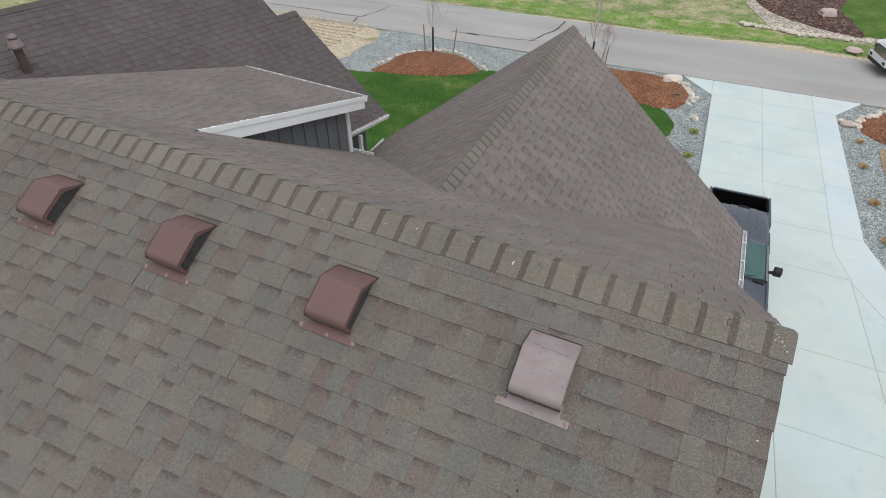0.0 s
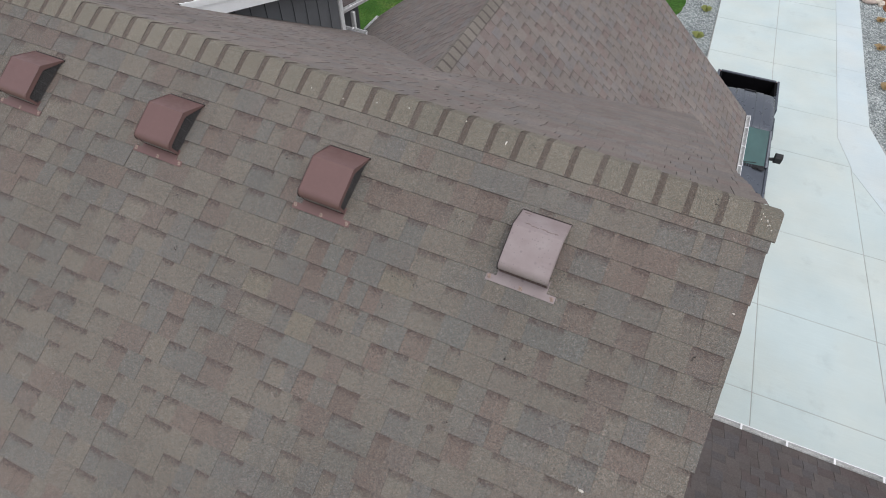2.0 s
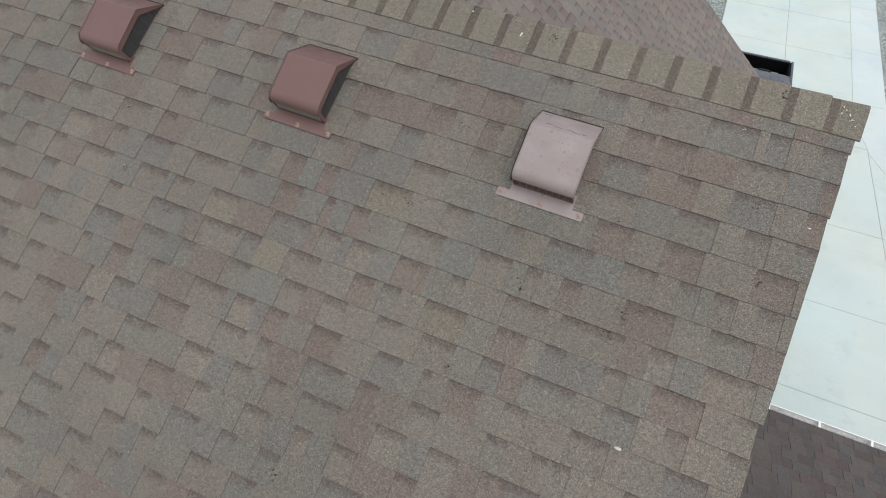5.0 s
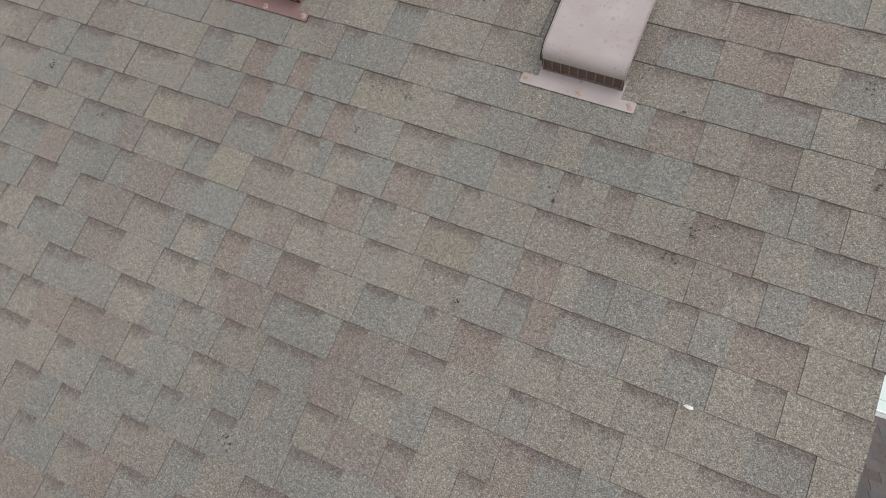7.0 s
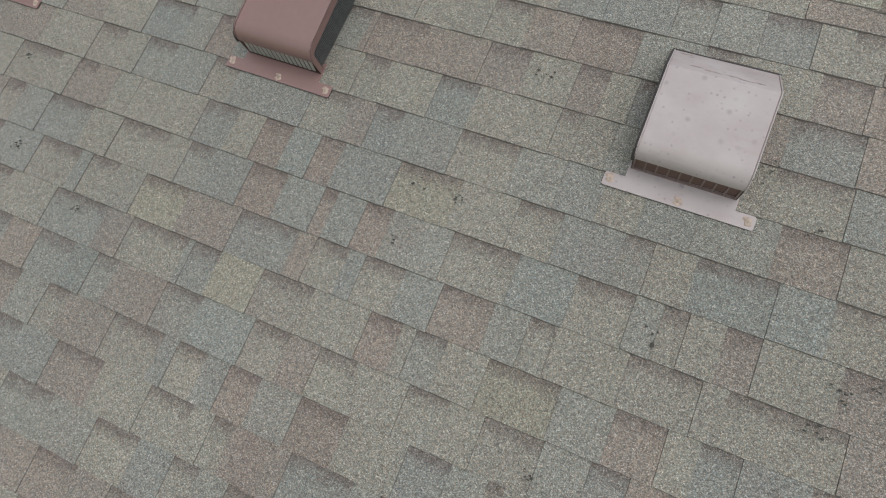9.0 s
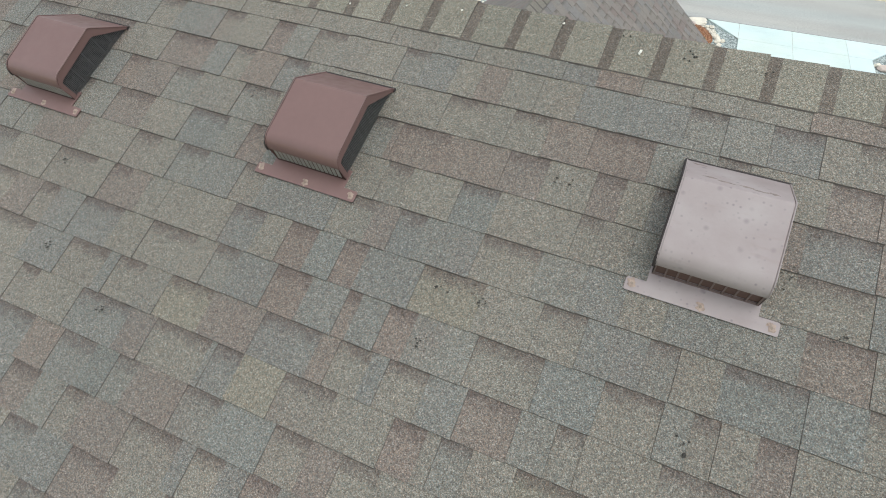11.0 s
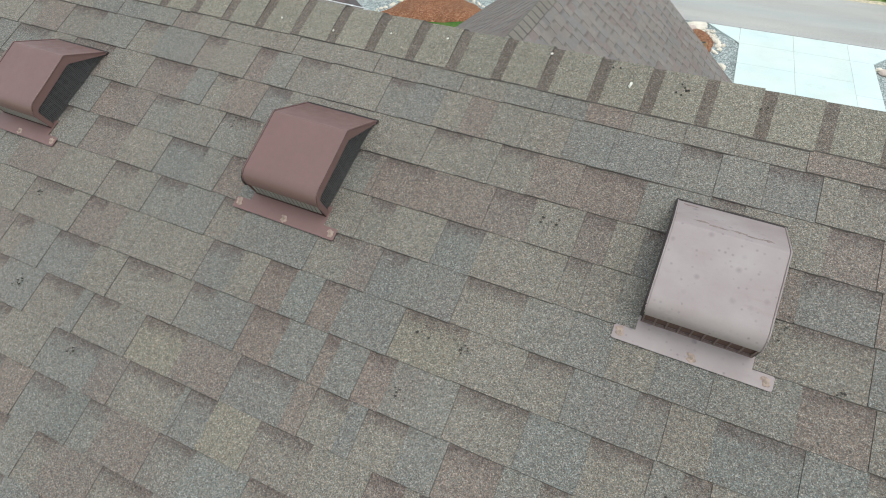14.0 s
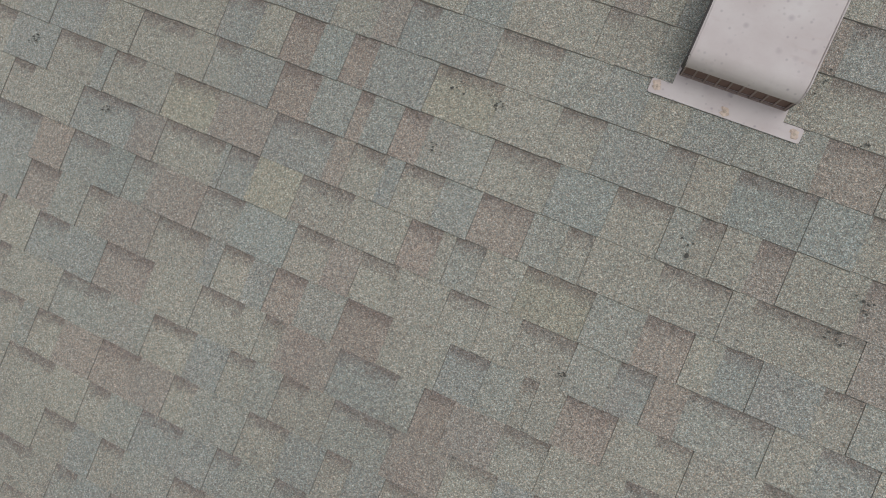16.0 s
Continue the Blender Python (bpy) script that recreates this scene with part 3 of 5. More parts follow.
def gutter(parent, start, along, outward, length, label, spacing=0.62, first=0.2, wide=0.66):
    """An open white gutter with hangers across it. start: its inner top corner."""
    a, o, s = Vector(along).normalized(), Vector(outward).normalized(), Vector(start)
    up = Vector((0, 0, 1))
    prof = [(0.0, 0.0), (0.0, -0.095), (0.085, -0.095), (0.095, -0.06), (0.122, -0.03), (0.122, 0.004), (0.108, 0.004), (0.108, -0.006), (0.114, -0.010), (0.114, -0.028), (0.088, -0.058), (0.080, -0.089), (0.006, -0.089), (0.006, 0.0)]
    o = o * wide
    b = Mesh()
    n = len(prof)
    for t in (0.0, length):
        b.v += [tuple(s + a * t + o * p + up * q) for p, q in prof]
    for i in range(n):
        b.f.append((i, (i + 1) % n, n + (i + 1) % n, n + i))
        b.s.append(1 if i in (9, 10, 11, 12) else 0)
    for t in (0.0, length - 0.002):
        b.prism([(0.0, 0.0), (0.0, -0.095), (0.085, -0.095), (0.095, -0.06), (0.122, -0.03), (0.122, 0.0)], t, t + 0.002, lambda p, q, w: s + a * w + o * p + up * q)
    g = b.make("gutter", [GUTTER, GUTTER_IN], parent, label)
    t = first
    while t < length:
        h = Mesh()
        h.prism([(0.0, 0.002), (0.118, 0.002), (0.118, 0.012), (0.0, 0.008)], t, t + 0.022, lambda p, q, w: s + a * w + o * p + up * q)
        h.make("bracket", [GUTTER], g)
        t += spacing
    return g


# ---- the house ----
house = thing("house", "two-storey house with brown blended shingle roofs and slate-grey siding", "house")
K_FAR, K_R, K_L, K_P = 0.615, 0.885, 0.780, 0.305   # falls of the street side, the wing's two sides and the porch
NEAR = Slope((0, 0, H), (1, 0, 0), (0, -1, 0), math.atan(0.5))
CREST_Y, CREST_Z = 0.061, H + 0.0305
RIDGE_TILT = 0.0215          # the ridge climbs the near slope a little towards the left


def crest(x):
    """The ridge line at x."""
    v = -0.082 + RIDGE_TILT * max(x, -9.0)
    return NEAR.at(x, v)


class EasedSlope(Slope):
    """The street side, eased up to the climbing ridge over its first metres."""

    def at(self, u, v, w=0.0):
        lift = max(0.0, 0.012 - 0.0177 * max(u, -9.0)) * max(0.0, 1 - max(v, 0.0) / 4.5) ** 2
        return super().at(u, v, w + lift)


FAR = EasedSlope((0, CREST_Y, CREST_Z - 0.024), (1, 0, 0), (0, 1, 0), math.atan(K_FAR))
WING_X, WING_Z, WING_END = -1.750, H - 1.672, 9.046
WING_R = Slope((WING_X, 0, WING_Z), (0, 1, 0), (1, 0, 0), math.atan(K_R))
WING_L = Slope((WING_X, 0, WING_Z), (0, 1, 0), (-1, 0, 0), math.atan(K_L))
PORCH = Slope((-5.15, 2.72, H - 1.56), (1, -0.085, 0), (0.085, 1, 0), math.atan(K_P))   # turned five degrees
LOW = Slope((0, -3.70, H - 4.7 + 0.42 * 5.35), (1, 0, 0), (0, 1, 0), math.atan(0.42))
# the wing on the far left, turned by fourteen degrees; d is the plan distance up from its eave
LU, LN = Vector((0.264, 0.965, 0)).normalized(), Vector((0.965, -0.264, 0)).normalized()
L_EAVE, L_S, L_TOP, L_STEP = Vector((-5.72, 8.54, H - 4.05)), 0.610, 4.50, 2.85
LEFT = Slope(L_EAVE - LN * L_TOP + Vector((0, 0, L_S * L_TOP)), LU, LN, math.atan(L_S))
LEFT_BACK = Slope(L_EAVE - LN * L_TOP + Vector((0, 0, L_S * L_TOP)), LU, -LN, math.atan(L_S))
L_SEC = math.sqrt(1 + L_S * L_S)


def far_z(y):
    return CREST_Z - 0.024 - K_FAR * (y - CREST_Y)


NEAR_LEN, FAR_LEN = 7.2, 6.65 * math.sqrt(1 + K_FAR ** 2)
WR_LEN, WL_LEN = 4.13 * math.sqrt(1 + K_R ** 2), 4.35 * math.sqrt(1 + K_L ** 2)
PORCH_LEN = (6.70 - 2.72) * math.sqrt(1 + K_P ** 2)


def porch_edge(v):
    return -0.082 * v


LOW_LEN = 5.33 * math.sqrt(1 + 0.42 ** 2)



def near_edge(v):
    return 1.411 - 0.034 * v


def far_edge(v):
    return max(1.30, 1.388 - 0.05 * v)


nd = Mesh()
nd.prism([(-14, -0.24), (-9, -0.24), (near_edge(-0.035) - 0.012, -0.035), (near_edge(NEAR_LEN) - 0.012, NEAR_LEN), (-14, NEAR_LEN)], -0.16, -0.004, lambda p, q, s: NEAR.at(p, q, s))
roof_near = nd.make("roof", [DECK], house, "main roof slope of brown and grey laminated shingles")
FAR_DECK = Slope((0, CREST_Y, CREST_Z - 0.024), (1, 0, 0), (0, 1, 0), math.atan(K_FAR))
roof_far = deck("roof", FAR_DECK, [(-14, -4.0, 0.11, FAR_LEN), (-4.0, 1.288, 0.11, 7.4 * math.sqrt(1 + K_FAR ** 2))], house, "street-side roof slope of brown shingles")
roof_wing_r = deck("roof", WING_R, [(5.5, WING_END - 0.01, 0.02, WR_LEN)], house, "steep wing roof slope of brown shingles")
roof_wing_inner = deck("roof", WING_R, [(2.4, 5.5, 0.02, 3.5)], house, "hidden valley of the wing roof")
roof_wing_l = deck("roof", WING_L, [(2.4, WING_END - 0.01, 0.02, WL_LEN)], house, "wing roof slope of brown shingles")
pd = Mesh()
pd.prism([(-3.45, -0.75), (porch_edge(-0.75) - 0.01, -0.75), (porch_edge(PORCH_LEN) - 0.01, PORCH_LEN), (-3.45, PORCH_LEN)], -0.16, -0.004, lambda p, q, s: PORCH.at(p, q, s))
roof_porch = pd.make("roof", [DECK], house, "low-pitched porch roof of brown shingles")
roof_low = deck("roof", LOW, [(1.125, 9.0, 0.0, LOW_LEN)], house, "lower garage roof of brown shingles, toned down for dimmer light")
low_back = Slope(LOW.o, (1, 0, 0), (0, -1, 0), math.atan(0.42))
roof_low_back = deck("roof", low_back, [(1.125, 9.0, 0.0, LOW_LEN)], house, "back slope of the garage roof")
roof_left = deck("roof", LEFT, [(-14, -0.52, 0.02, L_TOP * L_SEC), (-0.52, -0.02, (L_TOP - L_STEP) * L_SEC, L_TOP * L_SEC)], house, "angled wing roof of brown shingles, toned down for dimmer light")
roof_left_back = deck("roof", LEFT_BACK, [(-14, -0.52, 0.02, 4.2 * L_SEC)], house, "back slope of the angled wing roof")
end_back = Slope(L_EAVE - LN * L_STEP + Vector((0, 0, L_S * L_STEP)), LU, -LN, math.atan(L_S))
roof_end_back = deck("roof", end_back, [(-0.52, -0.02, 0.02, 2.8 * L_SEC)], house, "back slope of the wing's low end")


def left_inside(u, v):
    return u < -0.525 or v > (L_TOP - L_STEP) * L_SEC


def wing_side_gone(slope, k):
    """Keeps the wing's shingles that lie above the street-side slope."""
    def keep(u, v):
        p = slope.at(u, v)
        return p.z > far_z(p.y) - 0.12 or p.x > 1.28 or p.y > (7.3 if p.x > -3 else 6.7)
    return keep


def far_seen(u, v):
    p = FAR.at(u, v)
    side = K_R * (p.x - WING_X) if p.x > WING_X else K_L * (WING_X - p.x)
    return (p.y < 2.6 or p.z > WING_Z - side - 0.12) and (p.y < 6.75 or p.x > -4.0)


# ---- walls under the roofs ----
def wall(name, x0, x1, y0, y1, z1, label=""):
    b = Mesh()
    t = 0.16
    for a in ((x0, x1, y0, y0 + t), (x0, x1, y1 - t, y1), (x0, x0 + t, y0 + t, y1 - t), (x1 - t, x1, y0 + t, y1 - t)):
        b.box(a[0], a[1], a[2], a[3], 0, z1)
    return b.make(name, [SIDING], house, label)


wall("wall", -13.5, 1.12, -6.0, 6.5, H - 4.05, "slate-grey board and batten wall")
wall("wall", -5.6, 1.95, 6.52, 8.55, H - 5.3, "slate-grey wing wall")
wall("wall", 1.14, 8.6, -8.3, 1.35, H - 5.05, "slate-grey garage wall")
gable = Mesh()
gable.prism([(-6.0, H - 4.04), (6.5, H - 4.04), (0.0, H - 0.25)], 0.96, 1.12, lambda p, q, s: (s, p, q))
gable.make("gable_wall", [SIDING], house, "slate-grey gable wall")
front = Mesh()
front.prism([(-5.6, H - 5.28), (1.95, H - 5.28), (WING_X, H - 2.05)], 8.39, 8.55, lambda p, q, s: (p, s, q))
front.make("gable_wall", [SIDING], house, "slate-grey wing gable wall")
lw = Mesh()
base = L_EAVE - LN * 0.35
for s0, s1, d0, d1 in ((-10, -0.4, 0.0, 0.16), (-10, -0.4, 7.5, 7.66), (-0.56, -0.4, 0.16, 7.5)):
    pts = [base + LU * s0 - LN * d0, base + LU * s1 - LN * d0, base + LU * s1 - LN * d1, base + LU * s0 - LN * d1]
    lw.prism([(p.x, p.y) for p in pts], 0, H - 4.1, lambda p, q, s: (p, q, s))
lw.make("wall", [SIDING], house, "slate-grey wall of the angled wing")

# triangular side wall under the porch roof, with battens, corner board and rake board
def side_wall():
    x = -5.40
    bottom = lambda y: far_z(y) - 0.25
    top = lambda y: H - 1.56 - K_P * (y - 2.72) - 0.20
    w = Mesh()
    w.prism([(3.2, top(3.2)), (6.44, top(6.44)), (6.44, bottom(6.44) - 0.4), (3.2, bottom(3.2))], x - 0.12, x, lambda p, q, s: (s, p, q))
    ob = w.make("wall", [SIDING], house, "triangular slate-grey board and batten wall under the porch roof")
    for i in range(8):
        y = 3.72 + 0.335 * i
        b = Mesh()
        b.prism([(y, top(y)), (y + 0.04, top(y + 0.04)), (y + 0.04, bottom(y) - 0.2), (y, bottom(y) - 0.2)], x + 0.001, x + 0.02, lambda p, q, s: (s, p, q))
        b.make("batten", [SIDING], ob)
    c = Mesh()
    c.box(x - 0.13, x + 0.028, 6.38, 6.49, bottom(6.4) - 0.35, top(6.44) + 0.05)
    c.make("corner_board", [WHITE], ob, "white corner board")


side_wall()
rk = Mesh()
pz = lambda y: H - 1.56 - K_P * (y - 2.72)
rk.prism([(2.62, pz(2.62) + 0.004), (6.72, pz(6.72) + 0.004), (6.72, pz(6.72) - 0.245), (2.62, pz(2.62) - 0.245)], -5.175, -5.145, lambda p, q, s: (s, p, q))
rk.prism([(2.62, pz(2.62) + 0.006), (6.73, pz(6.73) + 0.006), (6.73, pz(6.73) - 0.075), (2.62, pz(2.62) - 0.075)], -5.145, -5.130, lambda p, q, s: (s, p, q))
rk.make("rake_board", [WHITE], house, "white painted rake board")
sf = Mesh()
sf.prism([(2.7, pz(2.7) - 0.17), (6.7, pz(6.7) - 0.17), (6.7, pz(6.7) - 0.19), (2.7, pz(2.7) - 0.19)], -5.41, -5.18, lambda p, q, s: (s, p, q))
sf.make("soffit", [WHITE], house, "white soffit")
gutter(house, PORCH.at(porch_edge(PORCH_LEN) + 0.04, PORCH_LEN + 0.005, -0.012), (-1, 0.085, 0), (0.085, 1, 0), 3.46, "white gutter on the porch eave", 0.62, 0.3)
gutter(house, (-5.20, 6.91, H - 4.18), (-1, 0, 0), (0, 1, 0), 0.72, "white gutter on the street-side eave", 0.5, 0.3)
gutter(house, (-6.10, 8.40, H - 5.08), (0, 1, 0), (-1, 0, 0), 0.65, "white gutter on the wing's eave", 0.5, 0.3)
gutter(house, (2.386, 5.1, H - 5.34), (0, 1, 0), (1, 0, 0), 3.96, "white gutter on the wing's driveway side", 0.62, 0.4)
gutter(house, (1.3, 1.632, H - 4.72), (1, 0, 0), (0, 1, 0), 7.7, "white gutter along the garage eave", 0.52, 0.47, 0.72)
gutter(house, L_EAVE - LU * 2.1 + LN * 0.01 + Vector((0, 0, -0.02)), LU, LN, 2.1, "white gutter on the angled wing", 0.7, 0.4)
fb = Mesh()
fb.prism([(0.005, -0.16), (0.02, -0.16), (0.02, -0.03), (0.005, -0.03)], -2.1, -0.02, lambda p, q, s: L_EAVE + LU * s + LN * (p - 0.03) + Vector((0, 0, q)))
fb.make("fascia", [WHITE], house, "white fascia board")
for slope, v0, v1, edge in ((NEAR, 0.0, 6.3, near_edge), (FAR, 0.12, 6.0, far_edge)):
    r = Mesh()
    pts = [v0 + (v1 - v0) * i / 8 for i in range(9)]
    for a, z in zip(pts, pts[1:]):
        r.prism([(a, -0.17), (z, -0.17), (z, -0.005), (a, -0.005)], -0.045, -0.022, lambda p, q, s: slope.at(edge(p) + s, p, q))
    r.make("rake_board", [WHITE], house, "white rake board under the shingle edge")

# ---- downpipe and post under the angled wing's eave ----
dp = Mesh()
dp.box(-5.98, -5.90, 7.62, 7.70, 0, H - 4.25)
dp.make("downpipe", [WHITE], house, "white downpipe", bevel=0.01)


# ---- roof vents ----
def roof_vent(paint, inside, label, meshed=False):
    """A slant-back roof vent: y runs up the roof from the flange's lower edge, z off the roof."""
    v = thing("roof_vent", label, "roof vent", "roof vents below the ridge")
    hw, t = 0.1335, 0.0022
    arc = [(0.106 - 0.043 * math.sin(a), 0.0765 + 0.043 * math.cos(a)) for a in [radians(2 + 88 * i / 10) for i in range(11)]]
    back = [(0.422, 0.008), (0.419, 0.014), (0.309, 0.1205), (0.301, 0.1275), (0.298, 0.1298), (0.293, 0.1306), (0.284, 0.1301)]
    outer = back + [(0.20, 0.1248), (0.118, 0.1198)] + arc + [(0.063, 0.0735)]
    inner = [(y + (0.002 if z > 0.08 else 0.0015), z - t) for y, z in outer]
    h = Mesh()
    xs = [-hw, -hw + 0.004, hw - 0.004, hw]
    drop = [0.003, 0.0, 0.0, 0.003]
    n = len(outer)
    vs = [(x, y, z - d) for x, d in zip(xs, drop) for y, z in outer]
    h.add(vs, [(i * n + j, i * n + j + 1, (i + 1) * n + j + 1, (i + 1) * n + j) for i in range(3) for j in range(n - 1)])
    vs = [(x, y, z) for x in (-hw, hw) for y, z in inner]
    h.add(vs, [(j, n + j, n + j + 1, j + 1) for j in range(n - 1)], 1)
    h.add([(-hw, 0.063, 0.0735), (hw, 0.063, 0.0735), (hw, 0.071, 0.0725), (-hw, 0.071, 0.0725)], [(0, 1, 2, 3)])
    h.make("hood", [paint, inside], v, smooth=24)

    def height(y):
        for (y1, z1), (y0, z0) in zip(outer, outer[1:]):
            if y0 <= y <= y1 and y1 - y0 > 1e-6:
                return z0 + (z1 - z0) * (y - y0) / (y1 - y0)
        return 0.062

    for sx in (-1, 1):
        c = Mesh()
        deep = [(y - 0.010, max(0.003, z - 0.004)) if k < 2 else ((0.286, 0.100) if k < 7 else (max(y, 0.082), max(0.004, z - 0.030))) for k, (y, z) in enumerate(outer)]
        deep[-1] = (0.082, 0.004)
        rim = outer[:-1] + [(0.066, 0.003)]
        for x in (hw - 0.001, hw - 0.004):
            c.add([(sx * x, y, z) for y, z in rim] + [(sx * x, y, z) for y, z in deep], [(j, j + 1, n + j + 1, n + j) for j in range(n - 1)])
        c.add([(sx * x, y, z) for x in (hw - 0.001, hw - 0.004) for y, z in deep], [(j, j + 1, n + j + 1, n + j) for j in range(n - 1)])
        c.tube([(sx * (hw - 0.001), y, z + 0.001) for y, z in outer], [0.0018] * n, 5)
        c.make("side_panel", [paint], v, smooth=False)
        if sx < 0:
            # a dark bead paints the shade along the left edge only
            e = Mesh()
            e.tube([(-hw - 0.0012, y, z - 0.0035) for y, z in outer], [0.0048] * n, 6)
            e.make("folded_edge", [VENT_SHADE], v, "dark bead standing for shade along the side edge", smooth=True)
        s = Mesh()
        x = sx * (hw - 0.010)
        # near-black sheet behind the wire stands for the shaded inside
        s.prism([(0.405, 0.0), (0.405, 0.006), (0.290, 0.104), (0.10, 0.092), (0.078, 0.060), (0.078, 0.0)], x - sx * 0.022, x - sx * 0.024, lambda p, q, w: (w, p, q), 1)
        for i in range(56):
            y = 0.080 + 0.0058 * i
            s.box(min(x, x - sx * 0.002), max(x, x - sx * 0.002), y, y + 0.0022, 0.0, max(0.006, height(y) - 0.020))
        for i in range(18):
            z = 0.006 + 0.0058 * i
            s.box(min(x - sx * 0.002, x - sx * 0.003), max(x - sx * 0.002, x - sx * 0.003), 0.080, 0.408 - max(0, z - 0.004) * 1.02, z, z + 0.0014)
        for y in (0.15, 0.22, 0.29, 0.34):
            s.box(min(x - sx * 0.010, x - sx * 0.018), max(x - sx * 0.010, x - sx * 0.018), y, y + 0.004, 0.0, max(0.01, height(y) - 0.030))
        s.make("side_screen", [SCREEN, VENT_SHADE], v, "grey wire side screen")
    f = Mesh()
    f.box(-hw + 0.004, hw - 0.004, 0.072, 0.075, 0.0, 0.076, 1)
    if meshed:
        for i in range(15):
            x = -0.130 + 0.0165 * i
            f.prism([(x, 0.003), (x + 0.0122, 0.003), (x + 0.0232, 0.076), (x + 0.0110, 0.076)], 0.0672, 0.0684, lambda p, q, w: (p, w, q), 2)
    else:
        for i in range(10):
            x = -0.1275 + 0.02833 * i
            f.box(x - 0.0020, x + 0.0020, 0.0645, 0.0672, 0.003, 0.076, 0)
    f.box(-hw + 0.002, hw - 0.002, 0.0635, 0.070, 0.003, 0.0105, 0)
    f.make("front_grille", [inside, GRILLE_SLOT, FRONT_WIRE], v, "grey wire front screen" if meshed else "slotted front grille")
    # a dark strip paints the shaded seam where hood and shingles meet
    e = Mesh()
    e.prism([(-hw - 0.004, 0.414), (hw + 0.004, 0.414), (hw + 0.004, 0.4275), (0.03, 0.4285), (-0.05, 0.4265), (-hw - 0.004, 0.4275)], 0.005, 0.0085, lambda p, q, w: (p, q, w))
    e.make("back_flange", [VENT_SHADE], v, "narrow back flange strip, dark to stand for the shaded seam")
    fl = Mesh()
    o = [(-0.188, 0.003), (-0.184, 0.0), (0.184, 0.0), (0.188, 0.003), (0.188, 0.034), (0.184, 0.038), (0.137, 0.038), (0.137, 0.10), (-0.137, 0.10), (-0.137, 0.038), (-0.184, 0.038), (-0.188, 0.034)]
    fl.prism(o, 0.0070, 0.0094, lambda p, q, w: (p, q, w if q < 0.06 else w - 0.001))
    fl.make("flange", [paint], v, bevel=0.0008)
    r2 = random.Random(3)
    for x, y in ((-0.171, 0.021), (0.004, 0.015), (0.170, 0.018)):
        nail = Mesh()
        nail.lump((x, y, 0.0094), (0.009, 0.012, 0.0022), r2, 0.45, 5, 9)
        nail.lump((x - 0.006, y + 0.007, 0.0094), (0.007, 0.005, 0.0018), r2, 0.45, 5, 8)
        nail.lump((x + 0.007, y - 0.004, 0.0094), (0.005, 0.006, 0.0015), r2, 0.45, 5, 8)
        nail.lathe([(0.0, 0.0127), (0.0036, 0.0124), (0.004, 0.0114), (0.004, 0.009)], 10, 1, pose(x, y, 0))
        nail.make("nail", [SEALANT, NAIL_HEAD], v, "nail under a blob of tan sealant", smooth=True)
    return v


def vent_pose(u, v, turn):
    return NEAR.basis(u, v, 0.0) @ pose(0, 0, 0, 0, 0, turn)


BROWN_MID = plain_mat("bleached_grille", (0.16, 0.115, 0.105), 0.6, vary=0.15)
vent_faded = roof_vent(FADED, BROWN_MID, "sun-bleached pinkish metal roof vent nailed to the shingles")
vent_faded.matrix_basis = vent_pose(0.341, 0.758, -1.1)
RUST = plain_mat("rubbed_brown_paint", (0.225, 0.178, 0.164), 0.8, vary=0.25, scale=60)
r3 = random.Random(8)
for x, y, a, c in ((-0.070, 0.330, 0.016, 0.0034), (-0.030, 0.322, 0.024, 0.0030), (0.020, 0.324, 0.017, 0.0040), (0.052, 0.318, 0.021, 0.0026), (0.085, 0.321, 0.014, 0.0036), (-0.100, 0.404, 0.018, 0.0032)):
    w = Mesh()
    w.lump((0, 0, 0), (a, c * 1.9, 0.0006), r3, 0.5, 5, 11)
    z = 0.1205 - (y - 0.309) * 0.968
    w.v = [tuple(Vector((x, y, z)) + Matrix.Rotation(-0.769, 3, "X") @ Vector(p)) for p in w.v]
    w.make("worn_patch", [RUST], vent_faded, "brown rubbed patch by the fold", smooth=True)
vent_brown = roof_vent(BROWN, BROWN_SHADE, "glossy brown metal roof vent nailed to the shingles", True)
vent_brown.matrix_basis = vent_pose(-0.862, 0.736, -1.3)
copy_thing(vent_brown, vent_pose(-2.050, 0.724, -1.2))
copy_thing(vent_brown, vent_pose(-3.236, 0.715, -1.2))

# ---- flue pipe on the far slope ----
flue = thing("flue_pipe", "faded brown metal flue pipe with a conical rain cap", "flue pipe")
flue.matrix_basis = pose(-10.40, 3.84, H - 2.29) @ Matrix.Diagonal((1, 1, 1.15, 1))
fm = Mesh()
fm.lathe([(0.16, 0.0), (0.10, 0.10), (0.078, 0.12)], 18)
fm.make("flashing", [PIPE_MAT], flue, smooth=True)
fm = Mesh()
fm.lathe([(0.075, 0.05), (0.075, 0.60)], 18)
fm.make("pipe", [PIPE_MAT], flue, smooth=True)
fm = Mesh()
fm.lathe([(0.075, 0.56), (0.135, 0.575), (0.14, 0.60), (0.085, 0.70), (0.075, 0.705)], 18)
fm.make("collar", [CAP_METAL], flue, smooth=True)
fm = Mesh()
fm.lathe([(0.07, 0.70), (0.07, 0.72), (0.088, 0.725), (0.09, 0.74), (0.05, 0.775), (0.0, 0.785)], 18)
fm.make("rain_cap", [CAP_METAL], flue, smooth=True)

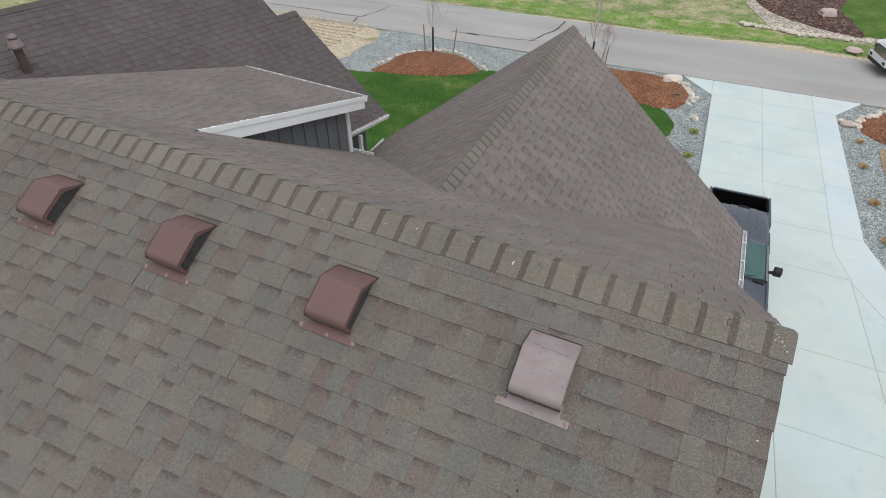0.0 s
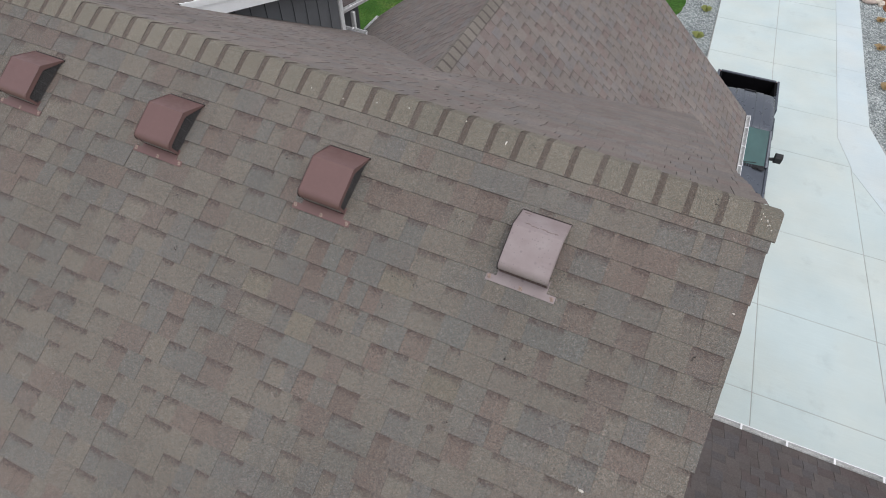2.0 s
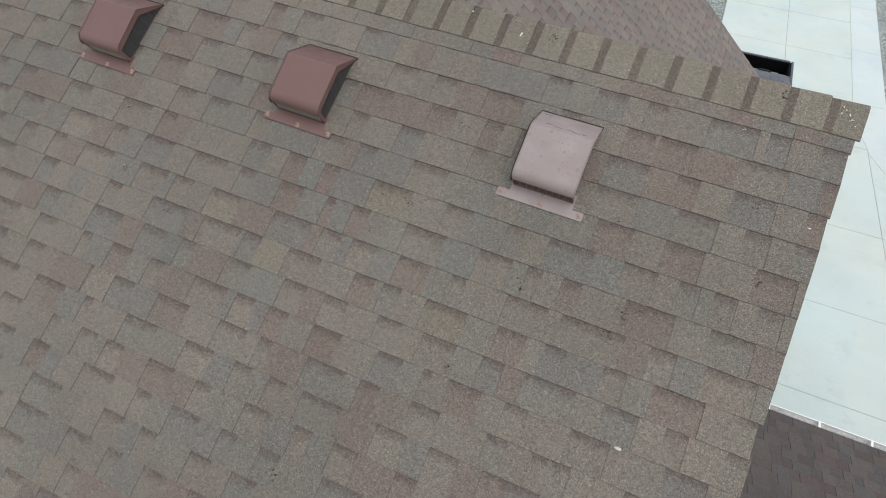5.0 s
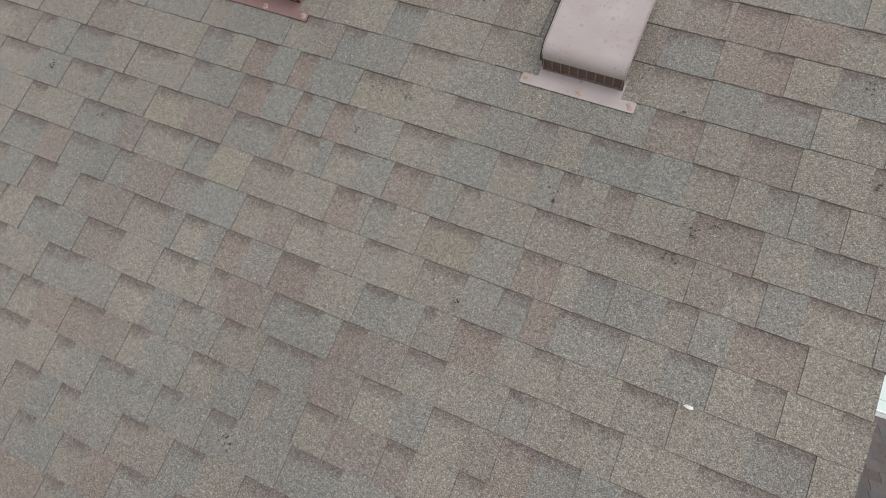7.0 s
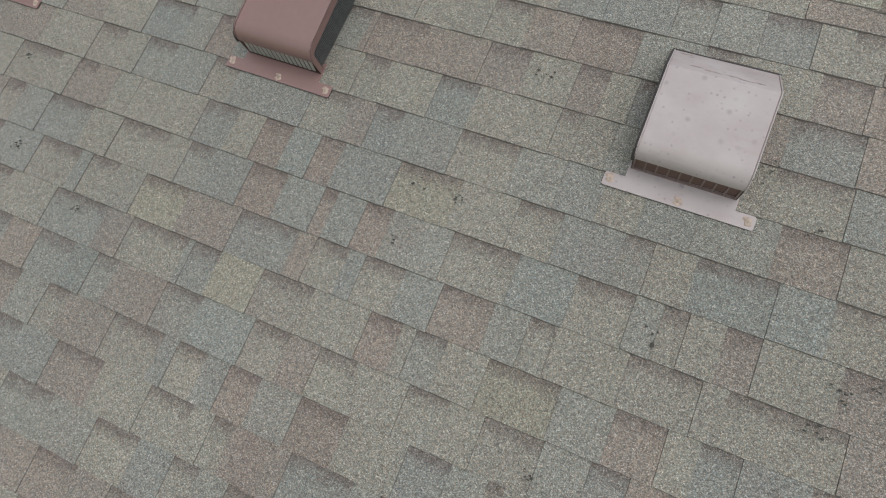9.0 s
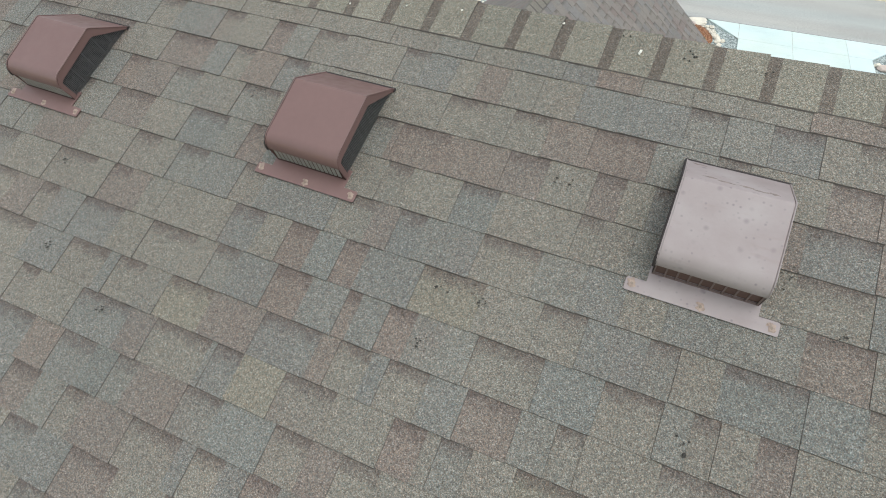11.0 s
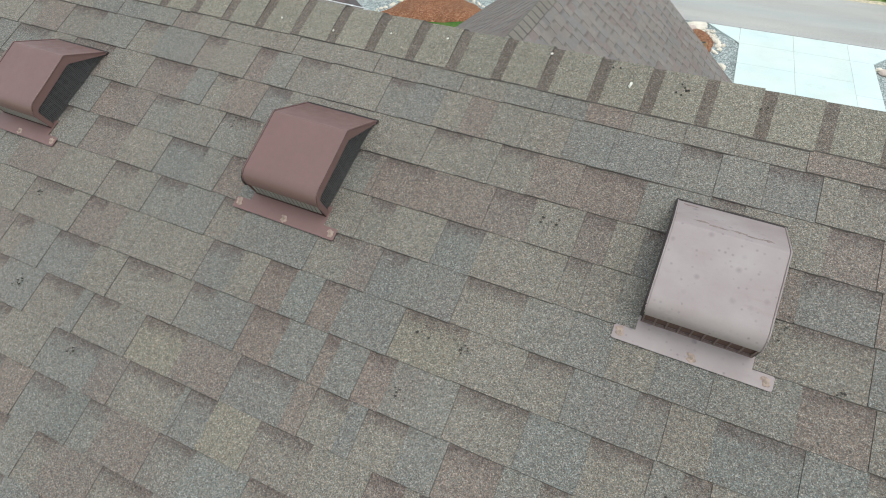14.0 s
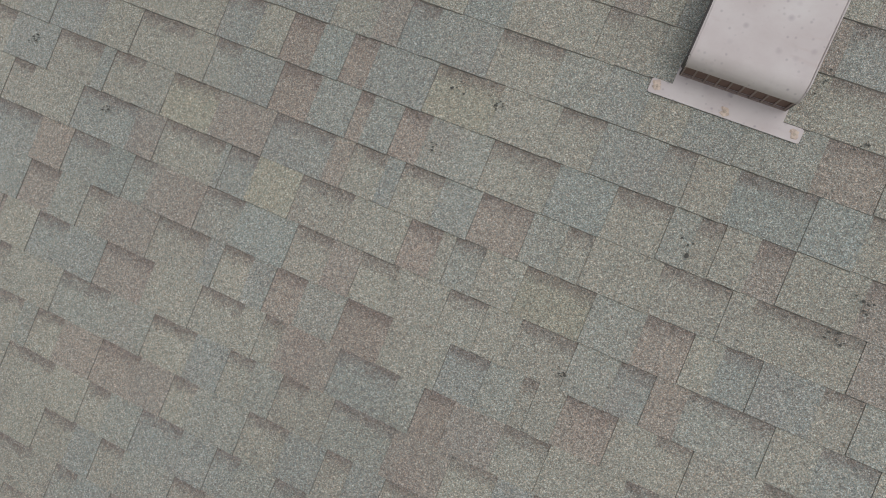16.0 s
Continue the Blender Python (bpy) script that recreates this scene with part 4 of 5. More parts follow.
# ---- ground, road and driveway ----
def sheet(name, outline, z, mat, label="", category="", kind="structure", parent=None, thick=0.0, mound=0.0, n=1):
    """A flat or gently mounded area with an outline in plan."""
    cx, cy = sum(p[0] for p in outline) / len(outline), sum(p[1] for p in outline) / len(outline)
    b = Mesh()
    k = len(outline)
    rings = [(1.0, 0.0), (0.82, 0.55), (0.5, 0.9), (0.2, 1.0)] if mound else [(1.0, 0.0)]
    vs = [(x, y, z - max(thick, 0.03)) for x, y in outline]
    for f, h in rings:
        vs += [(cx + (x - cx) * f, cy + (y - cy) * f, z + mound * h) for x, y in outline]
    fs = []
    for i in range(len(rings)):
        fs += [(i * k + j, i * k + (j + 1) % k, (i + 1) * k + (j + 1) % k, (i + 1) * k + j) for j in range(k)]
    fs.append(tuple(range(len(rings) * k, (len(rings) + 1) * k)))
    ob = b.add(vs, fs).make(name, [mat], parent, smooth=bool(mound))
    return tagged(ob, label, category, kind=kind)


def curve_round(pts, steps=4, wob=0.0, seed=0):
    """A closed outline smoothed through its points, a little uneven."""
    r = random.Random(seed)
    out, n = [], len(pts)
    for i in range(n):
        p0, p1, p2, p3 = (Vector((*pts[(i + j - 1) % n], 0)) for j in range(4))
        for s in range(steps):
            t = s / steps
            q = 0.5 * ((2 * p1) + (p2 - p0) * t + (2 * p0 - 5 * p1 + 4 * p2 - p3) * t * t + (3 * p1 - p0 - 3 * p2 + p3) * t ** 3)
            out.append((q.x + r.uniform(-wob, wob), q.y + r.uniform(-wob, wob)))
    return out


gb = Mesh()
gb.add([(-700, -500, -0.06), (700, -500, -0.06), (700, 900, -0.06), (-700, 900, -0.06)], [(0, 1, 2, 3)])
tagged(gb.make("ground", [VERGE]), "rough spring grass and bare soil", "ground", kind="structure")
road = sheet("road", [(-287.43, 29.96), (287.48, 29.96), (285.48, 36.3), (-285.42, 36.3)], 0.0, ASPHALT, "aged grey asphalt road", "road", thick=0.1)


def crack(path, width):
    r = random.Random(len(path))
    b = Mesh()
    pts = []
    for (x0, y0), (x1, y1) in zip(path, path[1:]):
        for i in range(6):
            t = i / 6
            pts.append((x0 + (x1 - x0) * t + r.uniform(-0.05, 0.05), y0 + (y1 - y0) * t + r.uniform(-0.05, 0.05)))
    pts.append(path[-1])
    left, right = [], []
    for i, (x, y) in enumerate(pts):
        a, c = Vector(pts[max(0, i - 1)]), Vector(pts[min(len(pts) - 1, i + 1)])
        d = (c - a).normalized()
        w = width * r.uniform(0.35, 0.95)
        left.append((x - d.y * w, y + d.x * w, 0.005))
        right.append((x + d.y * w, y - d.x * w, 0.005))
    n = len(pts)
    b.add(left + right, [(i, i + 1, n + i + 1, n + i) for i in range(n - 1)])
    b.make("crack_seal", [TAR], road, "black tar crack sealing")


crack([(-32.49, 31.28), (-27.8, 31.38), (-24.16, 31.56), (-22.25, 31.38), (-20.53, 31.47), (-20.11, 32.65), (-19.79, 34.11)], 0.07)
crack([(-20.72, 31.38), (-20.38, 30.09)], 0.06)
crack([(-14.03, 31.38), (-12.5, 31.38), (-10.3, 31.56), (-8.67, 31.83)], 0.05)
crack([(-12.98, 31.47), (-12.12, 31.38)], 0.11)
crack([(-8.96, 31.65), (-8.08, 34.26), (-7.96, 35.98)], 0.07)
crack([(-27.62, 34.71), (-20.95, 34.53), (-14.27, 34.8)], 0.02)

jb = Mesh()
jb.add([(-0.05, 29.965, 0.006), (8.35, 29.965, 0.006), (8.35, 30.04, 0.006), (-0.05, 30.04, 0.006)], [(0, 1, 2, 3)])
jb.make("joint_seal", [TAR], road, "dark joint along the driveway")

# the lawn and the beds lie a little over the rough ground
lawn = sheet("lawn", curve_round([(-23.53, 11.75), (-21.25, 23.15), (-17.67, 23.52), (-15.63, 23.71), (-14.08, 24.5), (-11.95, 25.2), (-10.39, 26.0), (-9.6, 26.59), (-4.79, 26.6), (-1.61, 26.1), (-0.55, 25.6), (0.08, 24.64), (0.30, 23.89), (0.21, 22.96), (-0.27, 21.27), (-0.48, 13.67), (-0.5, 7), (-8, 6)], 4, 0.04, 1), -0.015, LAWN, "mown dark green lawn with a few dry patches", "lawn")
gravel = sheet("gravel_bed", curve_round([(-18.25, 23.33), (-18.45, 26.87), (-17.89, 29.87), (-11.47, 29.91), (-3.81, 29.91), (0.03, 29.91), (1.62, 28.44), (1.85, 23.15), (1.95, 15.59), (2.0, 8), (-0.6, 8), (-0.6, 19.39), (0.0, 23.15), (-0.35, 25.0), (-3.82, 26.4), (-9.6, 26.3), (-13.5, 23.8)], 3, 0.05, 2), -0.03, GRAVEL, "grey crushed gravel bed", "gravel")
gravel_r = sheet("gravel_bed", [(6.99, 28.07), (8.17, 29.82), (24.94, 29.82), (26, 4), (14, 9), (8.42, 15.3), (7.32, 17.78)], -0.03, GRAVEL, "grey crushed gravel bed beside the driveway", "gravel")
dirt = sheet("dirt_patch", curve_round([(-28.72, 29.82), (-23.84, 29.82), (-18.76, 29.87), (-17.64, 28.53), (-17.79, 26.41), (-18.32, 24.27), (-23.2, 22.68), (-29.92, 24.08)], 4, 0.08, 3), -0.022, DIRT, "raked bare tan dirt with sparse weeds", "dirt")
for i in range(11):
    fr = Mesh()
    y = 25.2 + 0.5 * i
    x0, x1 = -29.5, -19.6 + 0.05 * i
    pts = [(x0 + (x1 - x0) * j / 12, y + 0.08 * math.sin(j * 1.7 + i), -0.01) for j in range(13)]
    fr.tube(pts, [0.07] * 13, 6)
    fr.make("ridge", [DIRT], dirt)
mulch_a = sheet("mulch_bed", curve_round([(-15.43, 23.99), (-15.21, 25.39), (-14.89, 26.87), (-13.72, 27.79), (-12.18, 27.89), (-11.03, 27.24), (-10.09, 26.31), (-10.58, 25.57), (-11.94, 24.73), (-14.08, 24.08)], 4, 0.06, 4), -0.005, MULCH, "mound of red bark mulch round a sapling", "mulch bed", mound=0.22)
mulch_b = sheet("mulch_bed", curve_round([(-6.23, 27.05), (-5.73, 29.27), (-2.85, 29.5), (-1.7, 29.64), (-0.45, 29.18), (0.41, 28.26), (0.55, 27.05), (0.22, 26.04), (-0.55, 25.57), (-1.9, 25.85), (-4.31, 26.5)], 4, 0.06, 5), -0.005, MULCH, "bed of red bark mulch edged with pale stones", "mulch bed", mound=0.2)
mulch_c = sheet("mulch_bed", curve_round([(8.01, 27.15), (8.38, 28.16), (9.43, 29.18), (12.5, 29.27), (13.5, 26.87), (10.63, 25.57), (8.6, 26.13)], 4, 0.06, 6), -0.005, MULCH, "red bark mulch bed beside the driveway", "mulch bed", mound=0.2)
mulch_d = sheet("mulch_bed", curve_round([(3.04, 46.32), (4.18, 43.59), (5.89, 41.81), (7.79, 40.83), (9.4, 40.56), (8.99, 43.23), (8.39, 46.05), (8.83, 49.37), (3.31, 51.11)], 4, 0.1, 7), -0.03, MULCH_DARK, "brown bark mulch bed across the road", "mulch bed", mound=0.15)
river = sheet("river_rock", curve_round([(2.4, 46.5), (2.9, 43.8), (3.7, 41.6), (4.2, 40.3), (5.6, 39.3), (7.2, 39.5), (8.8, 39.4), (9.9, 39.3), (9.7, 36.9), (10.6, 36.6), (12.0, 38.6), (10.2, 40.6), (9.0, 40.4), (7.5, 41.0), (5.9, 41.9), (4.7, 43.2), (3.7, 46.3)], 3, 0.06, 12), -0.035, RIVER, "pale river rock strip edging the mulch", "river rock")
sandy = sheet("sandy_edge", curve_round([(-16, 36.25), (-8, 36.6), (-2, 36.5), (1.5, 36.75), (3.6, 37.1), (5.4, 37.3), (6.8, 37.0), (8.4, 36.9), (8.9, 36.25), (0, 36.2)], 3, 0.12, 14), -0.03, DIRT, "sandy tan edge along the asphalt", "dirt")
roadside = sheet("roadside_grass", curve_round([(-30, 36.9), (-12, 37.0), (-2, 37.1), (3.4, 37.5), (5.6, 37.7), (8.0, 37.3), (8.9, 37.2), (8.6, 38.6), (6.0, 39.0), (2.5, 39.7), (-2, 39.6), (-12, 39.2), (-30, 39.4)], 4, 0.16, 15), -0.032, ROADSIDE, "band of green grass along the road", "grass")
far_lawn = sheet("lawn", curve_round([(9.49, 40.74), (9.09, 43.23), (8.49, 46.05), (8.92, 49.37), (11.16, 55.4), (27.83, 55.4), (28.41, 40.56)], 4, 0.05, 8), -0.03, LAWN_LIGHT, "green lawn across the road", "lawn")
soil = sheet("bare_soil", curve_round([(8.56, 24.83), (8.7, 25.39), (9.86, 25.2), (10.46, 23.61), (9.7, 22.21), (8.63, 22.77)], 4, 0.05, 9), -0.008, SOIL, "patch of bare brown soil", "soil")

drive = thing("driveway", "pale broomed concrete driveway in jointed slabs", "driveway", kind="structure")


def slab(outline, mat=None):
    b = Mesh()
    b.prism(outline, -0.10, 0.03, lambda p, q, s: (p, q, s))
    b.make("slab", [mat or CONCRETE], drive, bevel=0.008)


def quad(x0, x1, y0, y1, g=0.009):
    return [(x0 + g, y0 + g), (x1 - g, y0 + g), (x1 - g, y1 - g), (x0 + g, y1 - g)]


YS = [1.45, 3.4, 6.05, 8.7, 11.6, 15.36, 17.79, 20.53, 23.2, 25.8, 28.05]


def edge_left(y):
    return 1.76 - 0.023 * (y - 20.5)


def edge_mid(y):
    return 4.11 - (0.042 if y < 20.1 else 0.026) * (y - 20.1)


def edge_strip(y):
    return 6.37 - 0.019 * (y - 16.8) if y > 16.8 else (6.78 + 0.09 * (15.2 - y) if y < 15.3 else 6.37 + 0.285 * (16.8 - y))


def edge_right(y):
    return 7.36 - 0.027 * (y - 17.5)


base_pad = Mesh()
base_pad.prism([(1.7, 1.5), (12.3, 1.5), (12.3, 11.5), (10.3, 11.5), (7.3, 17.7), (7.0, 28), (8.1, 29.8), (0.4, 29.8), (1.6, 28), (1.75, 20)], -0.12, 0.021, lambda p, q, s: (p, q, s))
base_pad.make("joint_filler", [plain_mat("joint_dirt", (0.40, 0.41, 0.39), 0.95, vary=0.3)], drive)
g = 0.008
for y0, y1 in zip(YS, YS[1:]):
    slab([(edge_left(y0) + g, y0 + g), (edge_mid(y0) - g, y0 + g), (edge_mid(y1) - g, y1 - g), (edge_left(y1) + g, y1 - g)])
    if y0 == 15.36:
        slab([(edge_mid(y0) + g, y0 + g), (edge_strip(y0) - g, y0 + g), (edge_strip(16.8) - g, 16.8), (edge_strip(y1) - g, y1 - g), (edge_mid(y1) + g, y1 - g)])
    elif y0 == 11.6:
        slab([(edge_mid(y0) + g, y0 + g), (edge_strip(y0) - g, y0 + g), (edge_strip(15.2) - 0.004, 15.2), (edge_strip(y1) - g, y1 - g), (edge_mid(y1) + g, y1 - g)])
        slab([(edge_strip(y0) + g, y0 + g), (8.76, y0 + g), (6.792, 15.2)])
    else:
        slab([(edge_mid(y0) + g, y0 + g), (edge_strip(y0) - g, y0 + g), (edge_strip(y1) - g, y1 - g), (edge_mid(y1) + g, y1 - g)])
    if y1 < 12:
        slab([(edge_strip(y0) + g, y0 + g), (9.90, y0 + g), (9.90, y1 - g), (edge_strip(y1) + g, y1 - g)])
        slab(quad(9.90, 12.4, y0, y1, g))
# flare to the road
slab([(edge_left(28), 28.06), (edge_mid(28) - g, 28.06), (edge_mid(30) - g, 29.94), (edge_left(30), 29.94)])
slab([(edge_left(28) - 0.02, 28.1), (edge_left(30) - 0.02, 29.94), (0.05, 29.94)])
slab([(edge_mid(28) + g, 28.06), (edge_strip(28) - g, 28.06), (edge_strip(30) - g, 29.94), (edge_mid(30) + g, 29.94)])
g = 0.005
# the newer strip, which splays towards the garages
slab([(edge_strip(28) + g, 28.06), (edge_right(28), 28.06), (8.3, 29.94), (edge_strip(30) + g, 29.94)], CONCRETE_NEW)
for y0, y1 in ((17.79, 21.2), (21.2, 24.6), (24.6, 28.05)):
    slab([(edge_strip(y0) + g, y0 + g), (edge_right(y0), y0 + g), (edge_right(y1), y1 - g), (edge_strip(y1) + g, y1 - g)], CONCRETE_NEW)
slab([(edge_strip(17.79) + g, 17.78), (6.37 + g, 16.8), (edge_strip(15.36) + g, 15.36), (6.803, 15.2), (8.77, 11.62), (10.4, 11.62), (8.95, 14.2), (7.81, 16.41), (7.56, 17.15), (edge_right(17.79), 17.78)], CONCRETE_NEW)

# ---- loose stones, boulders and edging ----
r = random.Random(11)


def stone(x, y, s, mat=STONE, label="pale rounded edging stone", group="stones edging the beds", flat=0.6):
    b = Mesh()
    b.lump((0, 0, s * flat * 0.55), (s, s * r.uniform(0.7, 1.0), s * flat), r, 0.34 if s < 0.28 else 0.17, *((6, 9) if s < 0.28 else (10, 16)))
    ob = b.make("stone", [mat], smooth=s >= 0.28)
    ob.matrix_basis = pose(x, y, -0.03, 0, 0, r.uniform(0, 360))
    return tagged(ob, label, "stone", group)


for path, count, size in (([(-0.45, 29.36), (0.12, 28.9), (0.6, 28.16), (0.84, 27.52), (0.84, 26.87), (0.6, 26.41)], 26, 0.12),
                          ([(-15.81, 24.45), (-15.39, 25.76), (-14.98, 27.15), (-13.71, 28.12), (-12.17, 28.21), (-10.84, 27.52), (-9.79, 26.5)], 44, 0.10),
                          ([(7.82, 27.05), (8, 27.7), (8.38, 28.35), (9.33, 29.41), (10.57, 29.54)], 18, 0.15),
                          ([(2.3, 40.2), (3.3, 39.9), (4.6, 40.0), (5.7, 39.3), (7.0, 39.6), (8.3, 39.6), (9.6, 39.8)], 60, 0.16)):
    lens = [math.dist(a, c) for a, c in zip(path, path[1:])]
    total = sum(lens)
    for i in range(count):
        t = total * (i + 0.5) / count
        for a, c, ln in zip(path, path[1:], lens):
            if t <= ln:
                f = t / ln
                stone(a[0] + (c[0] - a[0]) * f + r.uniform(-0.14, 0.14), a[1] + (c[1] - a[1]) * f + r.uniform(-0.14, 0.14), size * r.uniform(0.6, 1.35))
                break
            t -= ln
stone(-0.40, 29.45, 0.5, STONE, "flat pale flagstone at the road's edge", "boulders", 0.18)
stone(-0.66, 28.7, 0.3, STONE_PINK, "pinkish boulder on red mulch", "boulders")
stone(1.07, 25.05, 0.2, STONE, "pale boulder on gravel", "boulders")
stone(7.5, 43.9, 0.62, STONE_PINK, "large pinkish boulder on brown mulch", "boulders", 0.6)
stone(8.55, 37.6, 0.5, STONE_PINK, "low pinkish boulder on the verge", "boulders", 0.3)
stone(7.48, 27.24, 0.28, STONE_PINK, "pinkish boulder on gravel", "boulders", 0.5)
stone(7.28, 27.52, 0.2, STONE, "pale boulder on gravel", "boulders", 0.5)
stone(-4.29, 29.59, 0.22, STONE, "pale boulder by the mulch", "boulders", 0.5)

gravel_bits = Mesh()
for _ in range(9000):
    if r.random() < 0.6:
        x, y = r.uniform(-17.8, 1.4), r.uniform(24.4, 29.8)
        if y < 27.0 and x < -0.2:
            continue
    elif r.random() < 0.5:
        x, y = r.uniform(0.4, 1.65), r.uniform(19, 27.6)
    else:
        x, y = r.uniform(7.6, 11), r.uniform(17, 28.2)
        if (x - 7.6) > (y - 14) * 0.9:
            continue
    s = r.uniform(0.014, 0.034)
    a = r.uniform(0, 6.28)
    px, py = math.cos(a) * s, math.sin(a) * s
    gravel_bits.add([(x + px, y + py, -0.03), (x - py, y + px, -0.03), (x - px, y - py, -0.03), (x + py, y - px, -0.03), (x + px * 0.3, y + py * 0.3, -0.03 + s * 0.9)], [(0, 1, 4), (1, 2, 4), (2, 3, 4), (3, 0, 4)])
tagged(gravel_bits.make("loose_gravel", [GRAVEL]), "loose grey gravel stones", "gravel", kind="stuff")


def blades(name, count, spread, mat, h, label):
    b = Mesh()
    for _ in range(count):
        x, y = spread()
        a, t = r.uniform(0, 6.28), h * r.uniform(0.5, 1.3)
        w = 0.02
        for k in range(3):
            e = a + k * 2.1
            dx, dy = math.cos(e), math.sin(e)
            b.add([(x - dy * w, y + dx * w, -0.05), (x + dy * w, y - dx * w, -0.05), (x + dx * t * 0.6, y + dy * t * 0.6, t)], [(0, 1, 2)])
    tagged(b.make(name, [mat]), label, "grass", kind="stuff")


blades("grass", 9000, lambda: (r.uniform(-15, -0.6), r.uniform(14, 23.8)), GRASS_BLADE, 0.03, "short green lawn grass")


def tussock(x, y, s, mat, label):
    t = thing("ornamental_grass", label, "ornamental grass", "young ornamental grasses")
    t.matrix_basis = pose(x, y, -0.03)
    b = Mesh()
    s *= 0.68
    for _ in range(220):
        a, ln, lean = r.uniform(0, 6.28), s * r.uniform(0.6, 1.1), r.uniform(0.25, 0.95)
        dx, dy = math.cos(a), math.sin(a)
        w = 0.007
        b.add([(-dy * w, dx * w, 0), (dy * w, -dx * w, 0), (dx * ln * lean * 0.55 + dy * w * .6, dy * ln * lean * 0.55 - dx * w * .6, ln * 0.62), (dx * ln * lean, dy * ln * lean, ln * (0.95 - 0.6 * lean))], [(0, 1, 2), (0, 2, 3)])
    b.make("blades", [mat], t)
    c = Mesh()
    c.lump((0, 0, 0.03), (s * 0.42, s * 0.42, s * 0.38), r, 0.35)
    c.make("crown", [mat], t)


tussock(1.19, 23.63, 0.42, SPRIG_GREEN, "small yellow-green ornamental grass in gravel")
tussock(1.18, 21.36, 0.42, SPRIG_GREEN, "small yellow-green ornamental grass in gravel")
tussock(0.99, 17.11, 0.4, SPRIG_GREEN, "small yellow-green ornamental grass in gravel")
for x, y, s in ((7.88, 25.66, 0.34), (7.8, 23.33, 0.38), (7.93, 20.52, 0.42), (8.1, 18.06, 0.45), (8.7, 16.44, 0.42), (9.25, 27.79, 0.3)):
    tussock(x, y, s, SPRIG, "small dry tan ornamental grass in gravel")


def sapling(x, y, h, wrap, label):
    t = thing("sapling", label, "tree", "bare saplings along the road")
    t.matrix_basis = pose(x, y, 0)
    tr, br, bu = Mesh(), Mesh(), Mesh()
    pts = [(0.02 * math.sin(i), 0.02 * math.cos(1.3 * i), h * i / 8) for i in range(9)]
    tr.tube(pts, [0.032 * (1 - 0.85 * i / 8) + 0.004 for i in range(9)], 7)
    for i in range(22):
        z = h * (0.34 + 0.62 * i / 22)
        a, ln = i * 2.4 + r.uniform(-0.4, 0.4), h * (0.34 - 0.22 * i / 22) * r.uniform(0.7, 1.2)
        dx, dy = math.cos(a), math.sin(a)
        path = [(0, 0, z), (dx * ln * 0.4, dy * ln * 0.4, z + ln * 0.45), (dx * ln * 0.62, dy * ln * 0.62, z + ln * 1.0)]
        br.tube(path, [0.014, 0.009, 0.005], 5)
        for k in range(5):
            f = r.uniform(0.3, 1.0)
            p = Vector(path[0]).lerp(Vector(path[2]), f)
            q = p + Vector((r.uniform(-0.18, 0.18), r.uniform(-0.18, 0.18), r.uniform(0.05, 0.25)))
            br.tube([p, q], [0.004, 0.002], 4)
            for _ in range(3):
                c = p.lerp(q, r.random()) + Vector((r.uniform(-.02, .02), r.uniform(-.02, .02), r.uniform(-.02, .02)))
                s = r.uniform(0.012, 0.026)
                bu.add([c + Vector((s, 0, 0)), c + Vector((0, s, 0.3 * s)), c + Vector((-s, 0, 0)), c + Vector((0, -s, 1.4 * s))], [(0, 1, 2), (0, 2, 3), (0, 1, 3), (1, 2, 3)])
    tr.make("trunk", [BARK], t, smooth=True)
    br.make("limbwork", [BARK], t)
    bu.make("buds", [BUD], t, kind="stuff")
    if wrap:
        w = Mesh()
        w.tube([(0, 0, 0.05), (0, 0, 0.8), (0, 0, 1.5)], [0.06, 0.055, 0.05], 10)
        w.make("trunk_wrap", [TRUNK_WRAP], t, "black trunk wrap", smooth=True)


sapling(-13.43, 27.52, 3.4, True, "bare young tree with a black trunk wrap on red mulch")
sapling(-4.72, 28.99, 3.6, True, "bare young tree with pale bark behind the roof")
sapling(-4.01, 28.62, 2.6, False, "thin reddish sapling with opening buds")


def stake(x, y, h, lean):
    b = Mesh()
    b.box(-0.025, 0.025, -0.025, 0.025, 0, h)
    b.prism([(-0.025, h), (0.025, h), (0.0, h + 0.04)], -0.02, 0.02, lambda p, q, s: (p, s, q))
    ob = b.make("tree_stake", [TIMBER])
    ob.matrix_basis = pose(x, y, -0.03, 0, lean, 0)
    tagged(ob, "weathered wooden tree stake", "stake", "tree stakes")


for x, y, h, lean in ((-14.01, 27.7, 1.5, -3), (-12.37, 27.89, 1.5, 9), (-5.15, 29.27, 1.6, -4), (-4.29, 29.27, 1.5, 8), (-4, 29.08, 1.3, 3)):
    stake(x, y, h, lean)


grate = thing("ground_box", "small dark utility box lid set in red mulch", "utility box")
grate.matrix_basis = pose(0.05, 26.93, 0.17, 0, 0, 24)
gm = Mesh()
for a in ((-0.18, 0.18, -0.13, -0.11), (-0.18, 0.18, 0.11, 0.13), (-0.18, -0.16, -0.11, 0.11), (0.16, 0.18, -0.11, 0.11)):
    gm.box(a[0], a[1], a[2], a[3], -0.1, 0.05)
gm.make("rim", [TIMBER], grate, "weathered tan rim")
gm = Mesh()
gm.box(-0.16, 0.16, -0.11, 0.11, -0.1, 0.02)
gm.make("lid", [PLASTIC], grate)

